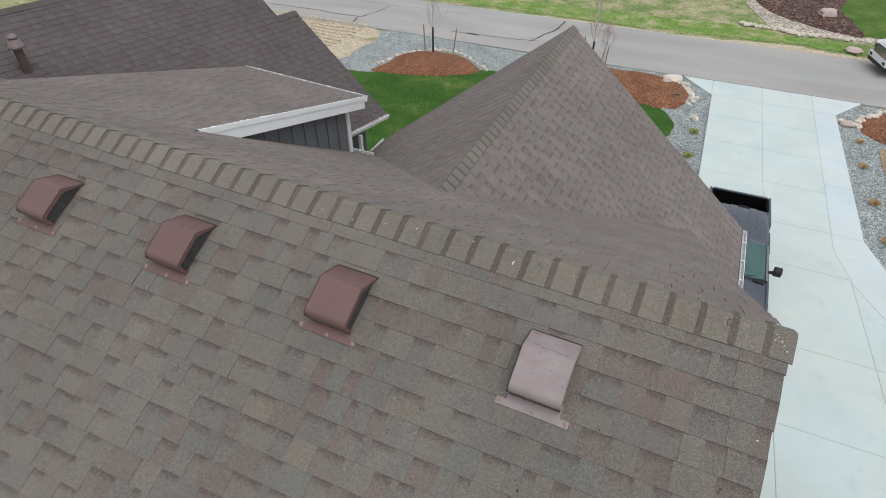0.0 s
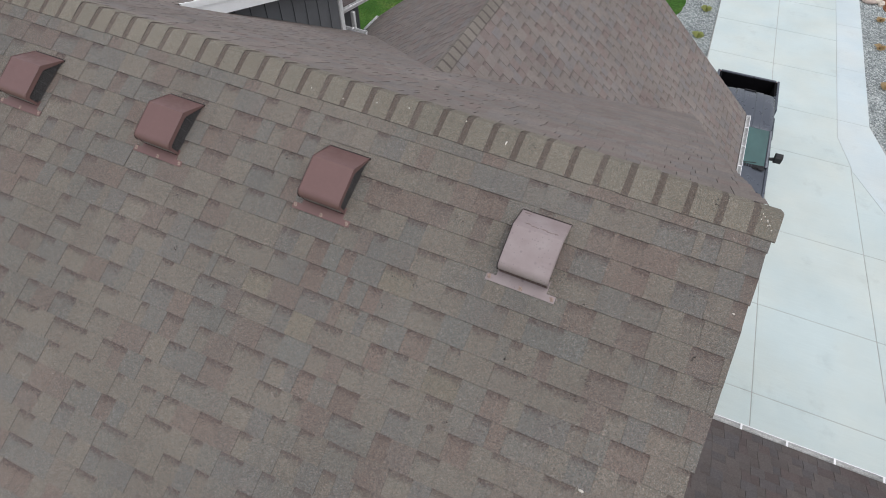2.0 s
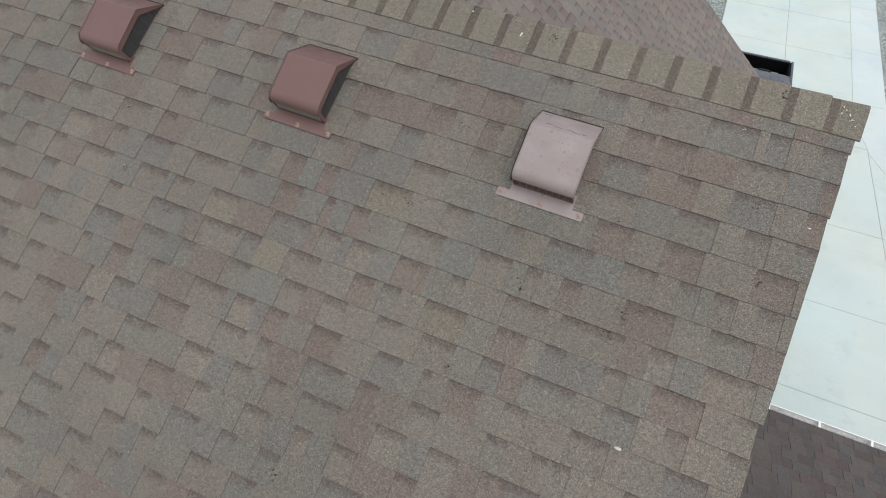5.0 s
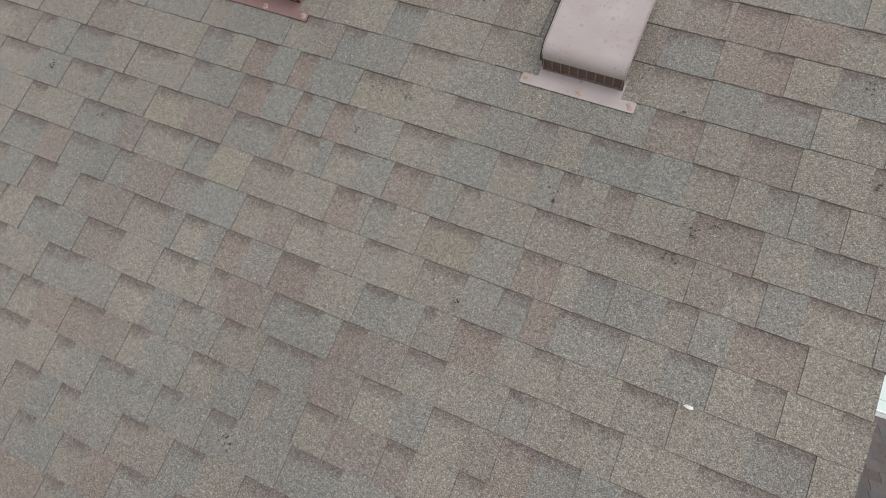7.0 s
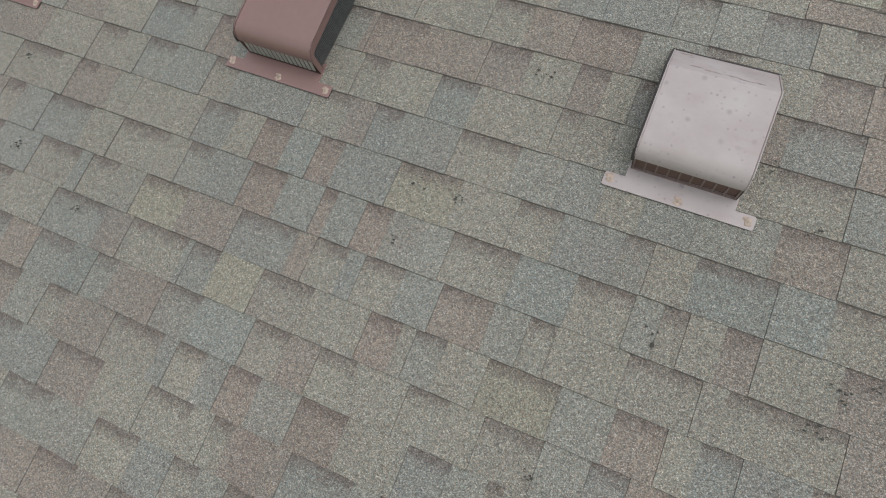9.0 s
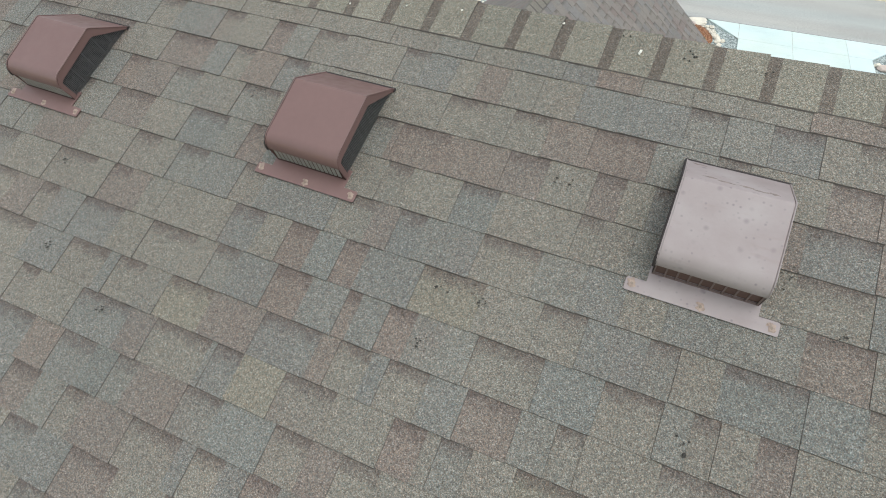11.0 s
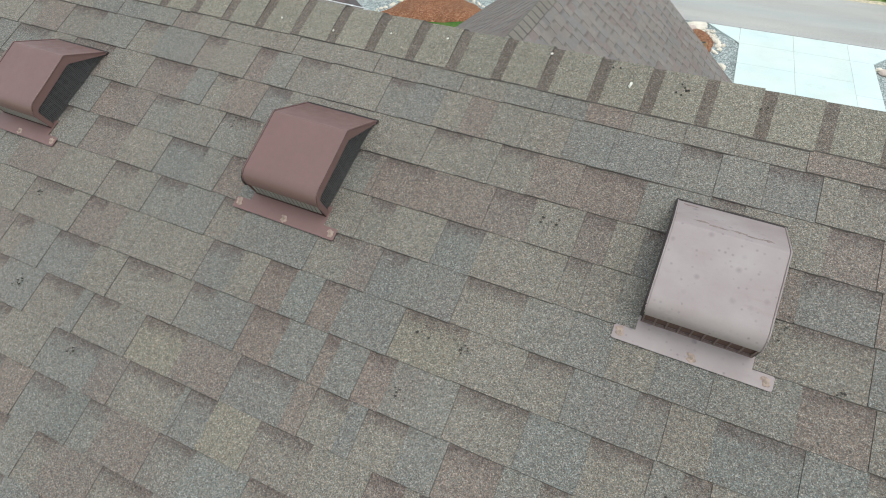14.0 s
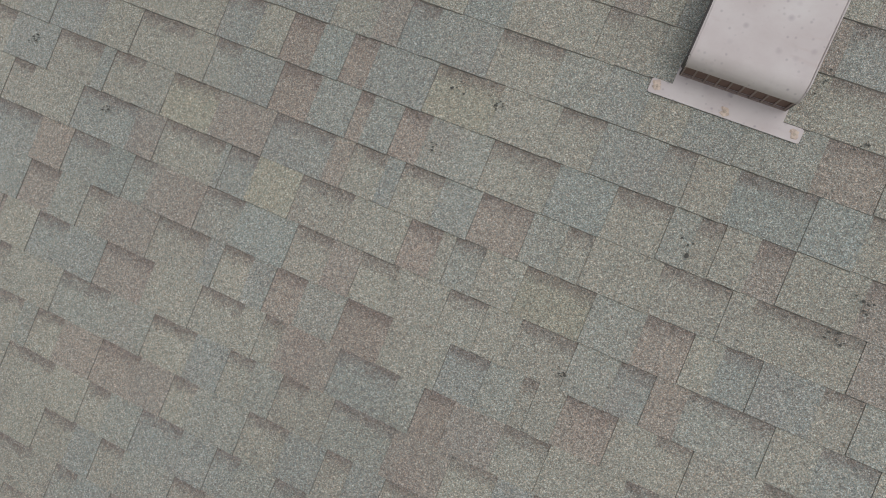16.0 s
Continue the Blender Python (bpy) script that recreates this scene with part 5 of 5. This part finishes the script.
# ---- pickup trucks ----
def pickup(paint, label, m, bumper=PLASTIC):
    """Crew-cab pickup, x across, front at y = 0, tail at y = 5.85."""
    t = thing("pickup_truck", label, "pickup truck", "parked pickups")
    W = 0.96
    side = [(0.02, 0.55), (0.02, 0.92), (0.10, 1.02), (0.55, 1.10), (1.25, 1.17), (4.13, 1.20), (4.18, 1.38), (5.80, 1.38), (5.85, 1.30), (5.85, 0.62), (5.6, 0.50), (5.15, 0.5), (5.05, 0.78), (4.78, 0.92), (4.45, 0.92), (4.24, 0.78), (4.14, 0.5), (1.55, 0.48), (1.45, 0.76), (1.18, 0.90), (0.85, 0.90), (0.58, 0.76), (0.48, 0.5), (0.2, 0.48)]
    for sx in (-1, 1):
        b = Mesh()
        b.prism(side, sx * W, sx * (W - 0.07), lambda p, q, s: (s, p, q))
        b.make("side_panel", [paint], t, bevel=0.015)
    b = Mesh()
    rows = [(0.03, 0.93), (0.12, 1.03), (0.5, 1.10), (1.52, 1.18)]
    xs = [(-0.89, -0.03), (-0.55, 0.0), (-0.5, 0.025), (0.0, 0.03), (0.5, 0.025), (0.55, 0.0), (0.89, -0.03)]
    vs = [(x, y, z + dz * (0.3 if i == 0 else 1)) for i, (y, z) in enumerate(rows) for x, dz in xs]
    k = len(xs)
    b.add(vs, [(i * k + j, i * k + j + 1, (i + 1) * k + j + 1, (i + 1) * k + j) for i in range(3) for j in range(k - 1)])
    b.make("bonnet", [paint], t, smooth=True)
    b = Mesh()
    b.prism([(1.54, 1.16), (4.14, 1.20), (4.14, 1.22), (1.54, 1.18)], -0.89, 0.89, lambda p, q, s: (s, p, q))
    b.box(-0.88, 0.88, 0.1, 5.7, 0.40, 0.55)
    b.make("floor_pan", [PLASTIC], t)
    # cab: rounded roof on pillars
    b = Mesh()
    sec = [(2.26, 1.86, 0.70), (2.38, 1.905, 0.72), (2.7, 1.935, 0.735), (3.3, 1.935, 0.735), (3.92, 1.915, 0.725), (4.08, 1.86, 0.71)]
    prof = [(-1.0, -0.055), (-0.93, -0.015), (-0.8, 0.0), (-0.56, 0.002), (-0.53, 0.022), (-0.26, 0.022), (-0.23, 0.002), (0.23, 0.002), (0.26, 0.022), (0.53, 0.022), (0.56, 0.002), (0.8, 0.0), (0.93, -0.015), (1.0, -0.055)]
    vs = [(a * w, y, z + d) for y, z, w in sec for a, d in prof]
    k = len(prof)
    b.add(vs, [(i * k + j, i * k + j + 1, (i + 1) * k + j + 1, (i + 1) * k + j) for i in range(5) for j in range(k - 1)])
    b.make("cab_roof", [paint], t, smooth=True)
    for sx in (-1, 1):
        for (y0, z0, x0), (y1, z1, x1) in (((1.52, 1.18, 0.88), (2.30, 1.86, 0.70)), ((2.86, 1.2, 0.92), (2.9, 1.89, 0.72)), ((4.15, 1.2, 0.92), (4.06, 1.86, 0.70))):
            b = Mesh()
            b.tube([(sx * x0, y0, z0), (sx * x1, y1, z1)], [0.05, 0.04], 6)
            b.make("pillar", [paint], t)
        b = Mesh()
        b.add([(sx * 0.915, 1.66, 1.2), (sx * 0.915, 4.10, 1.2), (sx * 0.715, 4.0, 1.85), (sx * 0.715, 2.36, 1.86)], [(0, 1, 2, 3)])
        b.make("side_window", [GLASS], t)
        b = Mesh()
        b.prism([(1.92, 1.12), (2.02, 1.10), (2.12, 1.30), (2.08, 1.36), (1.96, 1.36), (1.90, 1.30)], sx * 1.06, sx * 1.27, lambda p, q, s: (s, p, q))
        b.tube([(sx * 0.92, 1.98, 1.16), (sx * 1.08, 1.99, 1.20)], [0.045, 0.055], 8)
        b.make("wing_mirror", [PLASTIC], t, bevel=0.012)
        for y in (2.7, 3.8):
            b = Mesh()
            b.box(sx * W - 0.01, sx * W + 0.03, y, y + 0.16, 1.02, 1.06)
            b.make("door_handle", [PLASTIC], t, bevel=0.006)
        b = Mesh()
        b.box(sx * 0.9 - 0.14, sx * 0.9 + 0.05, 0.01, 0.16, 0.74, 0.95)
        b.make("headlight", [CHROME], t, bevel=0.02)
        b = Mesh()
        b.box(sx * 0.88 - 0.07, sx * 0.88 + 0.07, 5.80, 5.87, 0.9, 1.3)
        b.make("tail_light", [plain_mat("tail_lamp", (0.25, 0.01, 0.01), 0.2)], t, bevel=0.01)
    b = Mesh()
    b.add([(-0.86, 1.52, 1.19), (0.86, 1.52, 1.19), (0.69, 2.28, 1.865), (-0.69, 2.28, 1.865), (0.0, 1.45, 1.195), (0.0, 2.23, 1.89)], [(0, 4, 5, 3), (4, 1, 2, 5)])
    b.make("windscreen", [GLASS], t)
    b = Mesh()
    b.add([(-0.86, 4.15, 1.2), (0.86, 4.15, 1.2), (0.70, 4.07, 1.86), (-0.70, 4.07, 1.86)], [(0, 1, 2, 3)])
    b.make("rear_window", [GLASS], t)
    b = Mesh()
    b.prism([(1.36, 1.178), (1.54, 1.192), (1.54, 1.207), (1.36, 1.191)], -0.84, 0.84, lambda p, q, s: (s, p, q))
    for i in range(6):
        b.box(0.30 + 0.07 * i, 0.34 + 0.07 * i, 1.38, 1.50, 1.195, 1.212)
    b.make("cowl", [PLASTIC], t, "black louvred cowl under the windscreen")
    b = Mesh()
    b.box(-0.16, 0.16, 4.07, 4.11, 1.86, 1.90)
    b.make("brake_light", [PLASTIC], t, bevel=0.006)
    for x0 in (-0.55, 0.1):
        b = Mesh()
        b.tube([(x0, 1.48, 1.215), (x0 + 0.5, 1.55, 1.26)], [0.012, 0.008], 5)
        b.make("wiper", [PLASTIC], t)
    # bed
    # a ribbed floor in one moulding, and liner panels round it
    ribs = [(-0.82, 0.86), (-0.82, 0.90)]
    for i in range(9):
        x = -0.72 + 0.18 * i
        ribs += [(x - 0.034, 0.90), (x - 0.026, 0.915), (x + 0.026, 0.915), (x + 0.034, 0.90)]
    ribs += [(0.82, 0.90), (0.82, 0.86)]
    b = Mesh()
    b.prism(ribs, 4.262, 5.698, lambda p, q, s: (p, s, q))
    b.make("bed_floor", [BED_LINER], t, "black ribbed plastic bed floor")
    for x0, x1, y0, y1, z0, z1 in ((-0.89, 0.89, 4.20, 4.26, 0.6, 1.36), (-0.885, -0.822, 4.262, 5.74, 0.86, 1.36), (0.822, 0.885, 4.262, 5.74, 0.86, 1.36), (-0.82, 0.82, 5.70, 5.745, 0.90, 1.35)):
        b = Mesh()
        b.box(x0, x1, y0, y1, z0, z1)
        b.make("liner_panel", [BED_LINER], t, bevel=0.008)
    b = Mesh()
    b.box(-0.86, 0.86, 5.75, 5.84, 0.66, 1.37)
    b.make("tailgate", [paint], t, bevel=0.02)
    b = Mesh()
    b.box(-0.94, 0.94, 5.84, 6.0, 0.48, 0.66)
    b.make("rear_bumper", [CHROME], t, bevel=0.03)
    b = Mesh()
    b.box(-0.95, 0.95, -0.10, 0.06, 0.42, 0.64)
    b.make("front_bumper", [bumper], t, bevel=0.04)
    b = Mesh()
    b.box(-0.93, 0.93, -0.07, 0.05, 0.27, 0.42)
    for sx in (-1, 1):
        b.box(sx * 0.7 - 0.13, sx * 0.7 + 0.13, -0.106, -0.09, 0.48, 0.58)
    b.make("valance", [PLASTIC], t, "black lower valance and fog lamp surrounds", bevel=0.01)
    b = Mesh()
    b.box(-0.66, 0.66, -0.01, 0.05, 0.66, 0.96)
    for i in range(5):
        b.box(-0.64, 0.64, -0.03, 0.0, 0.69 + 0.055 * i, 0.71 + 0.055 * i, 1)
    b.make("grille", [PLASTIC, CHROME], t)
    for sx in (-1, 1):
        for y in (1.02, 4.62):
            mw = pose(sx * 0.84, y, 0.40, 0, 90 * sx, 0)
            b = Mesh()
            b.lathe([(0.22, 0.10), (0.35, 0.125), (0.395, 0.09), (0.40, 0.0), (0.395, -0.09), (0.35, -0.125), (0.22, -0.10)], 22, 0, mw)
            wh = b.make("wheel", [RUBBER], t, "black tyre", smooth=True)
            b = Mesh()
            b.lathe([(0.225, 0.10), (0.21, 0.06), (0.10, 0.075), (0.0, 0.085)], 22, 0, mw)
            b.make("rim", [CHROME], wh, smooth=True)
    t.matrix_basis = m
    return t


pickup(BLACK_PAINT, "black crew-cab pickup parked on the concrete driveway", pose(3.13, 11.12, 0.03, 0, 0, 0.8))
pickup(SILVER_PAINT, "white pickup parked across the road", pose(9.25, 34.75, 0.0, 0, 0, -74) @ Matrix.Diagonal((1.08, 1.08, 1.32, 1)), SILVER_PAINT)

# ---- small marks on the roof ----
r = random.Random(21)


def fleck(name, u, v, w, size, mat, label, category, count=1, spread=0.0, group="", flat=0.3):
    b = Mesh()
    for _ in range(count):
        s = size * r.uniform(0.5, 1.2)
        p = NEAR.at(u + r.gauss(0, spread), v + r.gauss(0, spread), w)
        b.lump(p, (s, s * r.uniform(0.5, 1.0), max(0.0012, s * flat)), r, 0.4, 4, 6)
    tagged(b.make(name, [mat]), label, category, group)


for u, v in ((1.335, 0.524), (1.015, 0.182)):
    fleck("bird_dropping", u, v, 0.008, 0.0042, PALE_DROP, "small pale dropping on the shingles", "bird dropping", 2, 0.006, "droppings on the roof")
fleck("pebble", 0.930, 1.543, 0.012, 0.0105, PALE_DROP, "small white pebble lying on the shingles", "pebble", 1, 0, "", 0.6)
for u, v in ((0.385, 1.077), (-0.30, 1.07), (-0.09, 0.50), (0.765, 1.172), (0.215, 1.492), (0.535, 0.60), (0.665, 0.73), (-1.21, 0.44), (-1.79, 0.89), (-1.63, 1.20), (-1.30, 1.31), (-0.30, 0.89), (-0.19, 0.91), (0.81, 1.07), (1.14, 0.50), (1.23, 0.78), (0.86, 1.03), (-0.28, 2.15)):
    fleck("debris", u, v, 0.009, 0.0042, LICHEN, "black crumbs of plant debris on the shingles", "debris", 6, 0.012, "debris on the roof")

# ---- ridge caps and shingles ----
CAP = 0.1553
near_p, far_p = math.atan(0.5), math.atan(K_FAR)
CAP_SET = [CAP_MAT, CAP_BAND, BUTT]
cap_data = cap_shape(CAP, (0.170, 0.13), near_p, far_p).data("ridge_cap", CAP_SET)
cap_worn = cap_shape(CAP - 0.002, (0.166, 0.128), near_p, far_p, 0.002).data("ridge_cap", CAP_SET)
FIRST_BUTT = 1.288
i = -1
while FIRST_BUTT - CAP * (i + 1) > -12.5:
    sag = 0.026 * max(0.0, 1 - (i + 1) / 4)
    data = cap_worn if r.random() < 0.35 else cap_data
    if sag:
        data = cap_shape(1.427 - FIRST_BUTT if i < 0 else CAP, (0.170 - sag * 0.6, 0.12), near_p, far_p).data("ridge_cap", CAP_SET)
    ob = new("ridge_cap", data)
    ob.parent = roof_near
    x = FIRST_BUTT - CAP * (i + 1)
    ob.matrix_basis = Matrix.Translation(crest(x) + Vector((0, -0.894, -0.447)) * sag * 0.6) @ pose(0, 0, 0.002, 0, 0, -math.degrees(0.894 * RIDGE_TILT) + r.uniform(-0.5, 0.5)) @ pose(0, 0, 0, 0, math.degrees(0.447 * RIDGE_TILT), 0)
    i += 1


def cap_mark(name, u, v, count, spread, size, mat, label, category, group):
    b = Mesh()
    for _ in range(count):
        p = NEAR.at(u + r.gauss(0, spread), v + r.gauss(0, spread), 0.0135)
        b.lump(p, (size[0] * r.uniform(0.7, 1.2), size[1] * r.uniform(0.7, 1.2), size[2]), r, 0.35, 5, 7)
    tagged(b.make(name, [mat]), label, category, group)


cap_mark("bird_dropping", -0.004, 0.0, 1, 0.0, (0.0055, 0.021, 0.0035), PALE_DROP, "white bird dropping on a ridge cap", "bird dropping", "droppings on the ridge")
for u, v in ((-1.035, 0.011), (-0.82, -0.022), (-1.26, 0.0), (-0.617, -0.044), (-0.264, -0.06)):
    cap_mark("bird_dropping", u, v, 1, 0.0, (0.0042, 0.0055, 0.003), PALE_DROP, "small pale dropping on a ridge cap", "bird dropping", "droppings on the ridge")
for u, v, n in ((1.335, 0.005, 3), (1.375, 0.02, 4), (1.385, 0.05, 2)):
    cap_mark("bird_dropping", u, v, n, 0.010, (0.0024, 0.0048, 0.0022), PALE_DROP, "small pale droppings on a ridge cap", "bird dropping", "droppings on the ridge")
for u, v, n in ((0.150, -0.008, 6), (-0.054, -0.042, 2), (0.365, -0.017, 2), (1.13, 0.0, 6)):
    cap_mark("debris", u, v, n, 0.012, (0.0032, 0.0034, 0.0025), LICHEN, "black crumbs of debris on a ridge cap", "debris", "debris on the roof")

wing_cap = cap_shape(CAP, (0.15, 0.15), math.atan(K_L), math.atan(K_R)).data("ridge_cap", [CAP_WING, CAP_BAND_SOFT, BUTT_FAR])
y = WING_END + 0.02
while y > 2.6:
    y -= CAP
    ob = new("ridge_cap", wing_cap)
    ob.parent = roof_wing_r
    m = Matrix(((0, -1, 0, WING_X), (1, 0, 0, y), (0, 0, 1, WING_Z + 0.003), (0, 0, 0, 1)))
    ob.matrix_basis = m
for host, s0, s1, d in ((roof_left, -13, -0.50, L_TOP), (roof_left, -0.6, 0.0, L_STEP)):
    joined = Mesh()
    s = s1
    while s > s0:
        s -= CAP
        c = cap_shape(CAP, (0.15, 0.15), math.atan(L_S), math.atan(L_S))
        o = L_EAVE - LN * d + Vector((0, 0, L_S * d + 0.012))
        joined.add([o + LU * (s + x) + Vector((-LU.y, LU.x, 0)) * yy + Vector((0, 0, z)) for x, yy, z in c.v], c.f)
    joined.make("ridge_cap", [CAP_MAT_FAR], host, "row of ridge cap shingles", kind="stuff")

COURSE = 0.141
rng = random.Random(5)
spaces(1, -74.5, -65.5, 19, 29.5, 41.5, 54.5, 63, 71.5, 88.5, 107.5, 111.5, 119.5, 131, 140)
spaces(2, -168.5, -148, -138.5, -130, -116.5, -106.5, -52.5, -40, -30.5, -18.5, -5, 12.5, 29.5, 38, 58, 70, 72, 87, 103.5, 122)
spaces(3, -181, -171, -157.5, -145.5, -126.5, -111.5, -73.5, -65.5, -63.5, -46.5, -27, -14.5, -0.5, 8, 16, 22, 54.5, 71.5, 83, 92, 105, 121, 132, 139)
spaces(4, -176, -158.5, -141, -125, -115, -105, -62, -53.5, -37, -25, -1, 5.5, 54.5, 72, 87, 103, 113, 122.5, 131, 139)
spaces(5, -211, -201, -157, -146, -136.5, -125, -109.5, -99.5, -72.5, -59.5, -51.5, -43, -25, -7.5, 59, 74, 86.5, 101.5, 120.5, 135.5)
spaces(6, -221, -206, -184.5, -166, -158, -149.5, -105, -93, -83.5, -73.5, -64, -56, -38, -19, -2.5, 9.5, 25.5, 33, 43.5, 62, 74.5, 87.5, 96, 104, 109, 117.5, 125, 134)
spaces(7, -212, -194, -181.5, -173, -161, -143, -130.5, -112, -103.5, -95, -81, -68.5, -56, -51.5, -42.5, -34, -16, 2.5, 18, 32.5, 39.5, 45.5, 54, 62, 79.5, 98.5, 111.5, 127.5)
spaces(8, -192.5, -173.5, -156, -139, -134.5, -123.5, -113, -96, -77.5, -58, -52, -41.5, -36.5, -24.5, -13.5, 1, 10.5, 17.5, 35.5, 52.5, 58.5, 83.5, 93.5, 103, 113.5, 132)
spaces(9, -168.5, -160, -141, -120, -110, -89, -87, -77.5, -63, -46.5, -29, -19.5, -15.5, -7, 4.5, 23, 36.5, 48.5, 56, 65, 79.5, 88.5, 98.5, 117, 129, 135.5)
spaces(10, -169.5, -151, -138.5, -124.5, -115.5, -107.5, -89.5, -76.5, -59, -47, -38, -27, -12, -1, 8.5, 23.5, 35, 44, 52.5, 73, 84, 97)
spaces(11, -149.5, -137.5, -126.5, -118, -100.5, -82.5, -77.5, -67.5, -60, -50, -37.5, -23.5, -6.5, 5, 14.5, 18.5, 26, 39.5)
spaces(12, -140, -128, -114, -96.5, -79.5, -65, -58, -51.5, -34, -16, -8.5, 0.5, 14.5, 27)
spaces(13, -149.5, -145, -124.5, -106.5, -90.5, -75.5, -64, -55.5, -46.5, -38, -30, -11.5, 5, 18)
spaces(14, -143.5, -133.5, -128, -118, -103.5, -89.5, -77.5, -69.5, -52, -39, -27, -19, -9, 2)
spaces(15, -133.5, -115.5, -102.5, -94.5, -83, -68.5, -57, -49, -37.5, -28)
spaces(16, -113.5, -101.5, -92, -83.5, -66, -55)
spaces(17, -125.5, -112.5, -103, -95)
spaces(18, -118, -110.5)
near_runs = main_courses(rng, -13, near_edge, NEAR_LEN)
picked = [0]


def porch_seen(u, v):
    q = PORCH.at(u, v)
    return q.z > far_z(q.y) - 0.05


DARK = (SHINGLE_DIM, SHINGLE_DIM_GAP)
DISTANT = (SHINGLE_FAR, SHINGLE_FAR_GAP)
WING = (SHINGLE_WING, SHINGLE_WING_GAP)


def nearest(a, z, top, butt):
    ok = -1.35 < a and z < 1.33 and 0.40 < butt < 2.02 and picked[0] < 300
    picked[0] += ok
    return ok


lay(NEAR, near_runs, roof_near, "shingles", "blended brown, tan and slate laminated shingles", nearest, edge=near_edge)
lay(FAR, courses(rng, -13.9, far_edge, 0.105, 7.4 * math.sqrt(1 + K_FAR ** 2), 0.12, COURSE, far_seen), roof_far, "shingles", "blended brown laminated shingles", mats=DISTANT, thick=1.0, gap=0.003)
lay(WING_R, courses(rng, 2.6, WING_END, 0.03, WR_LEN + 0.012, 0.12, COURSE, wing_side_gone(WING_R, 1)), roof_wing_r, "shingles", "blended brown laminated shingles", mats=WING, thick=1.1, gap=0.0025)
lay(WING_L, courses(rng, 2.6, WING_END, 0.03, WL_LEN, 0.12, COURSE, wing_side_gone(WING_L, 1)), roof_wing_l, "shingles", "blended brown laminated shingles", mats=WING, thick=1.1, gap=0.0025)
lay(PORCH, courses(rng, -3.46, porch_edge, -0.72, PORCH_LEN + 0.02, -0.58, COURSE, porch_seen), roof_porch, "shingles", "blended brown laminated shingles", mats=DISTANT, thick=1.1, gap=0.0045)
lay(LOW, courses(rng, 1.125, 9.0, 0.0, LOW_LEN + 0.03, 0.12, COURSE), roof_low, "shingles", "brown laminated shingles toned down for dimmer light", mats=(SHINGLE_LOW, SHINGLE_LOW_GAP), thick=1.2, gap=0.002)
lay(LEFT, courses(rng, -12, -0.01, 0.03, L_TOP * L_SEC + 0.02, 0.072, COURSE, left_inside), roof_left, "shingles", "brown laminated shingles toned down for dimmer light", mats=DARK, thick=1.7, gap=0.003)
lay(LEFT_BACK, courses(rng, -12, -0.53, 0.03, 4.2 * L_SEC, 0.12, COURSE), roof_left_back, "shingles", "brown laminated shingles toned down for dimmer light", mats=DARK)
lay(low_back, courses(rng, 1.125, 9.0, 0.03, LOW_LEN, 0.12, COURSE), roof_low_back, "shingles", "brown laminated shingles toned down for dimmer light", mats=DARK)
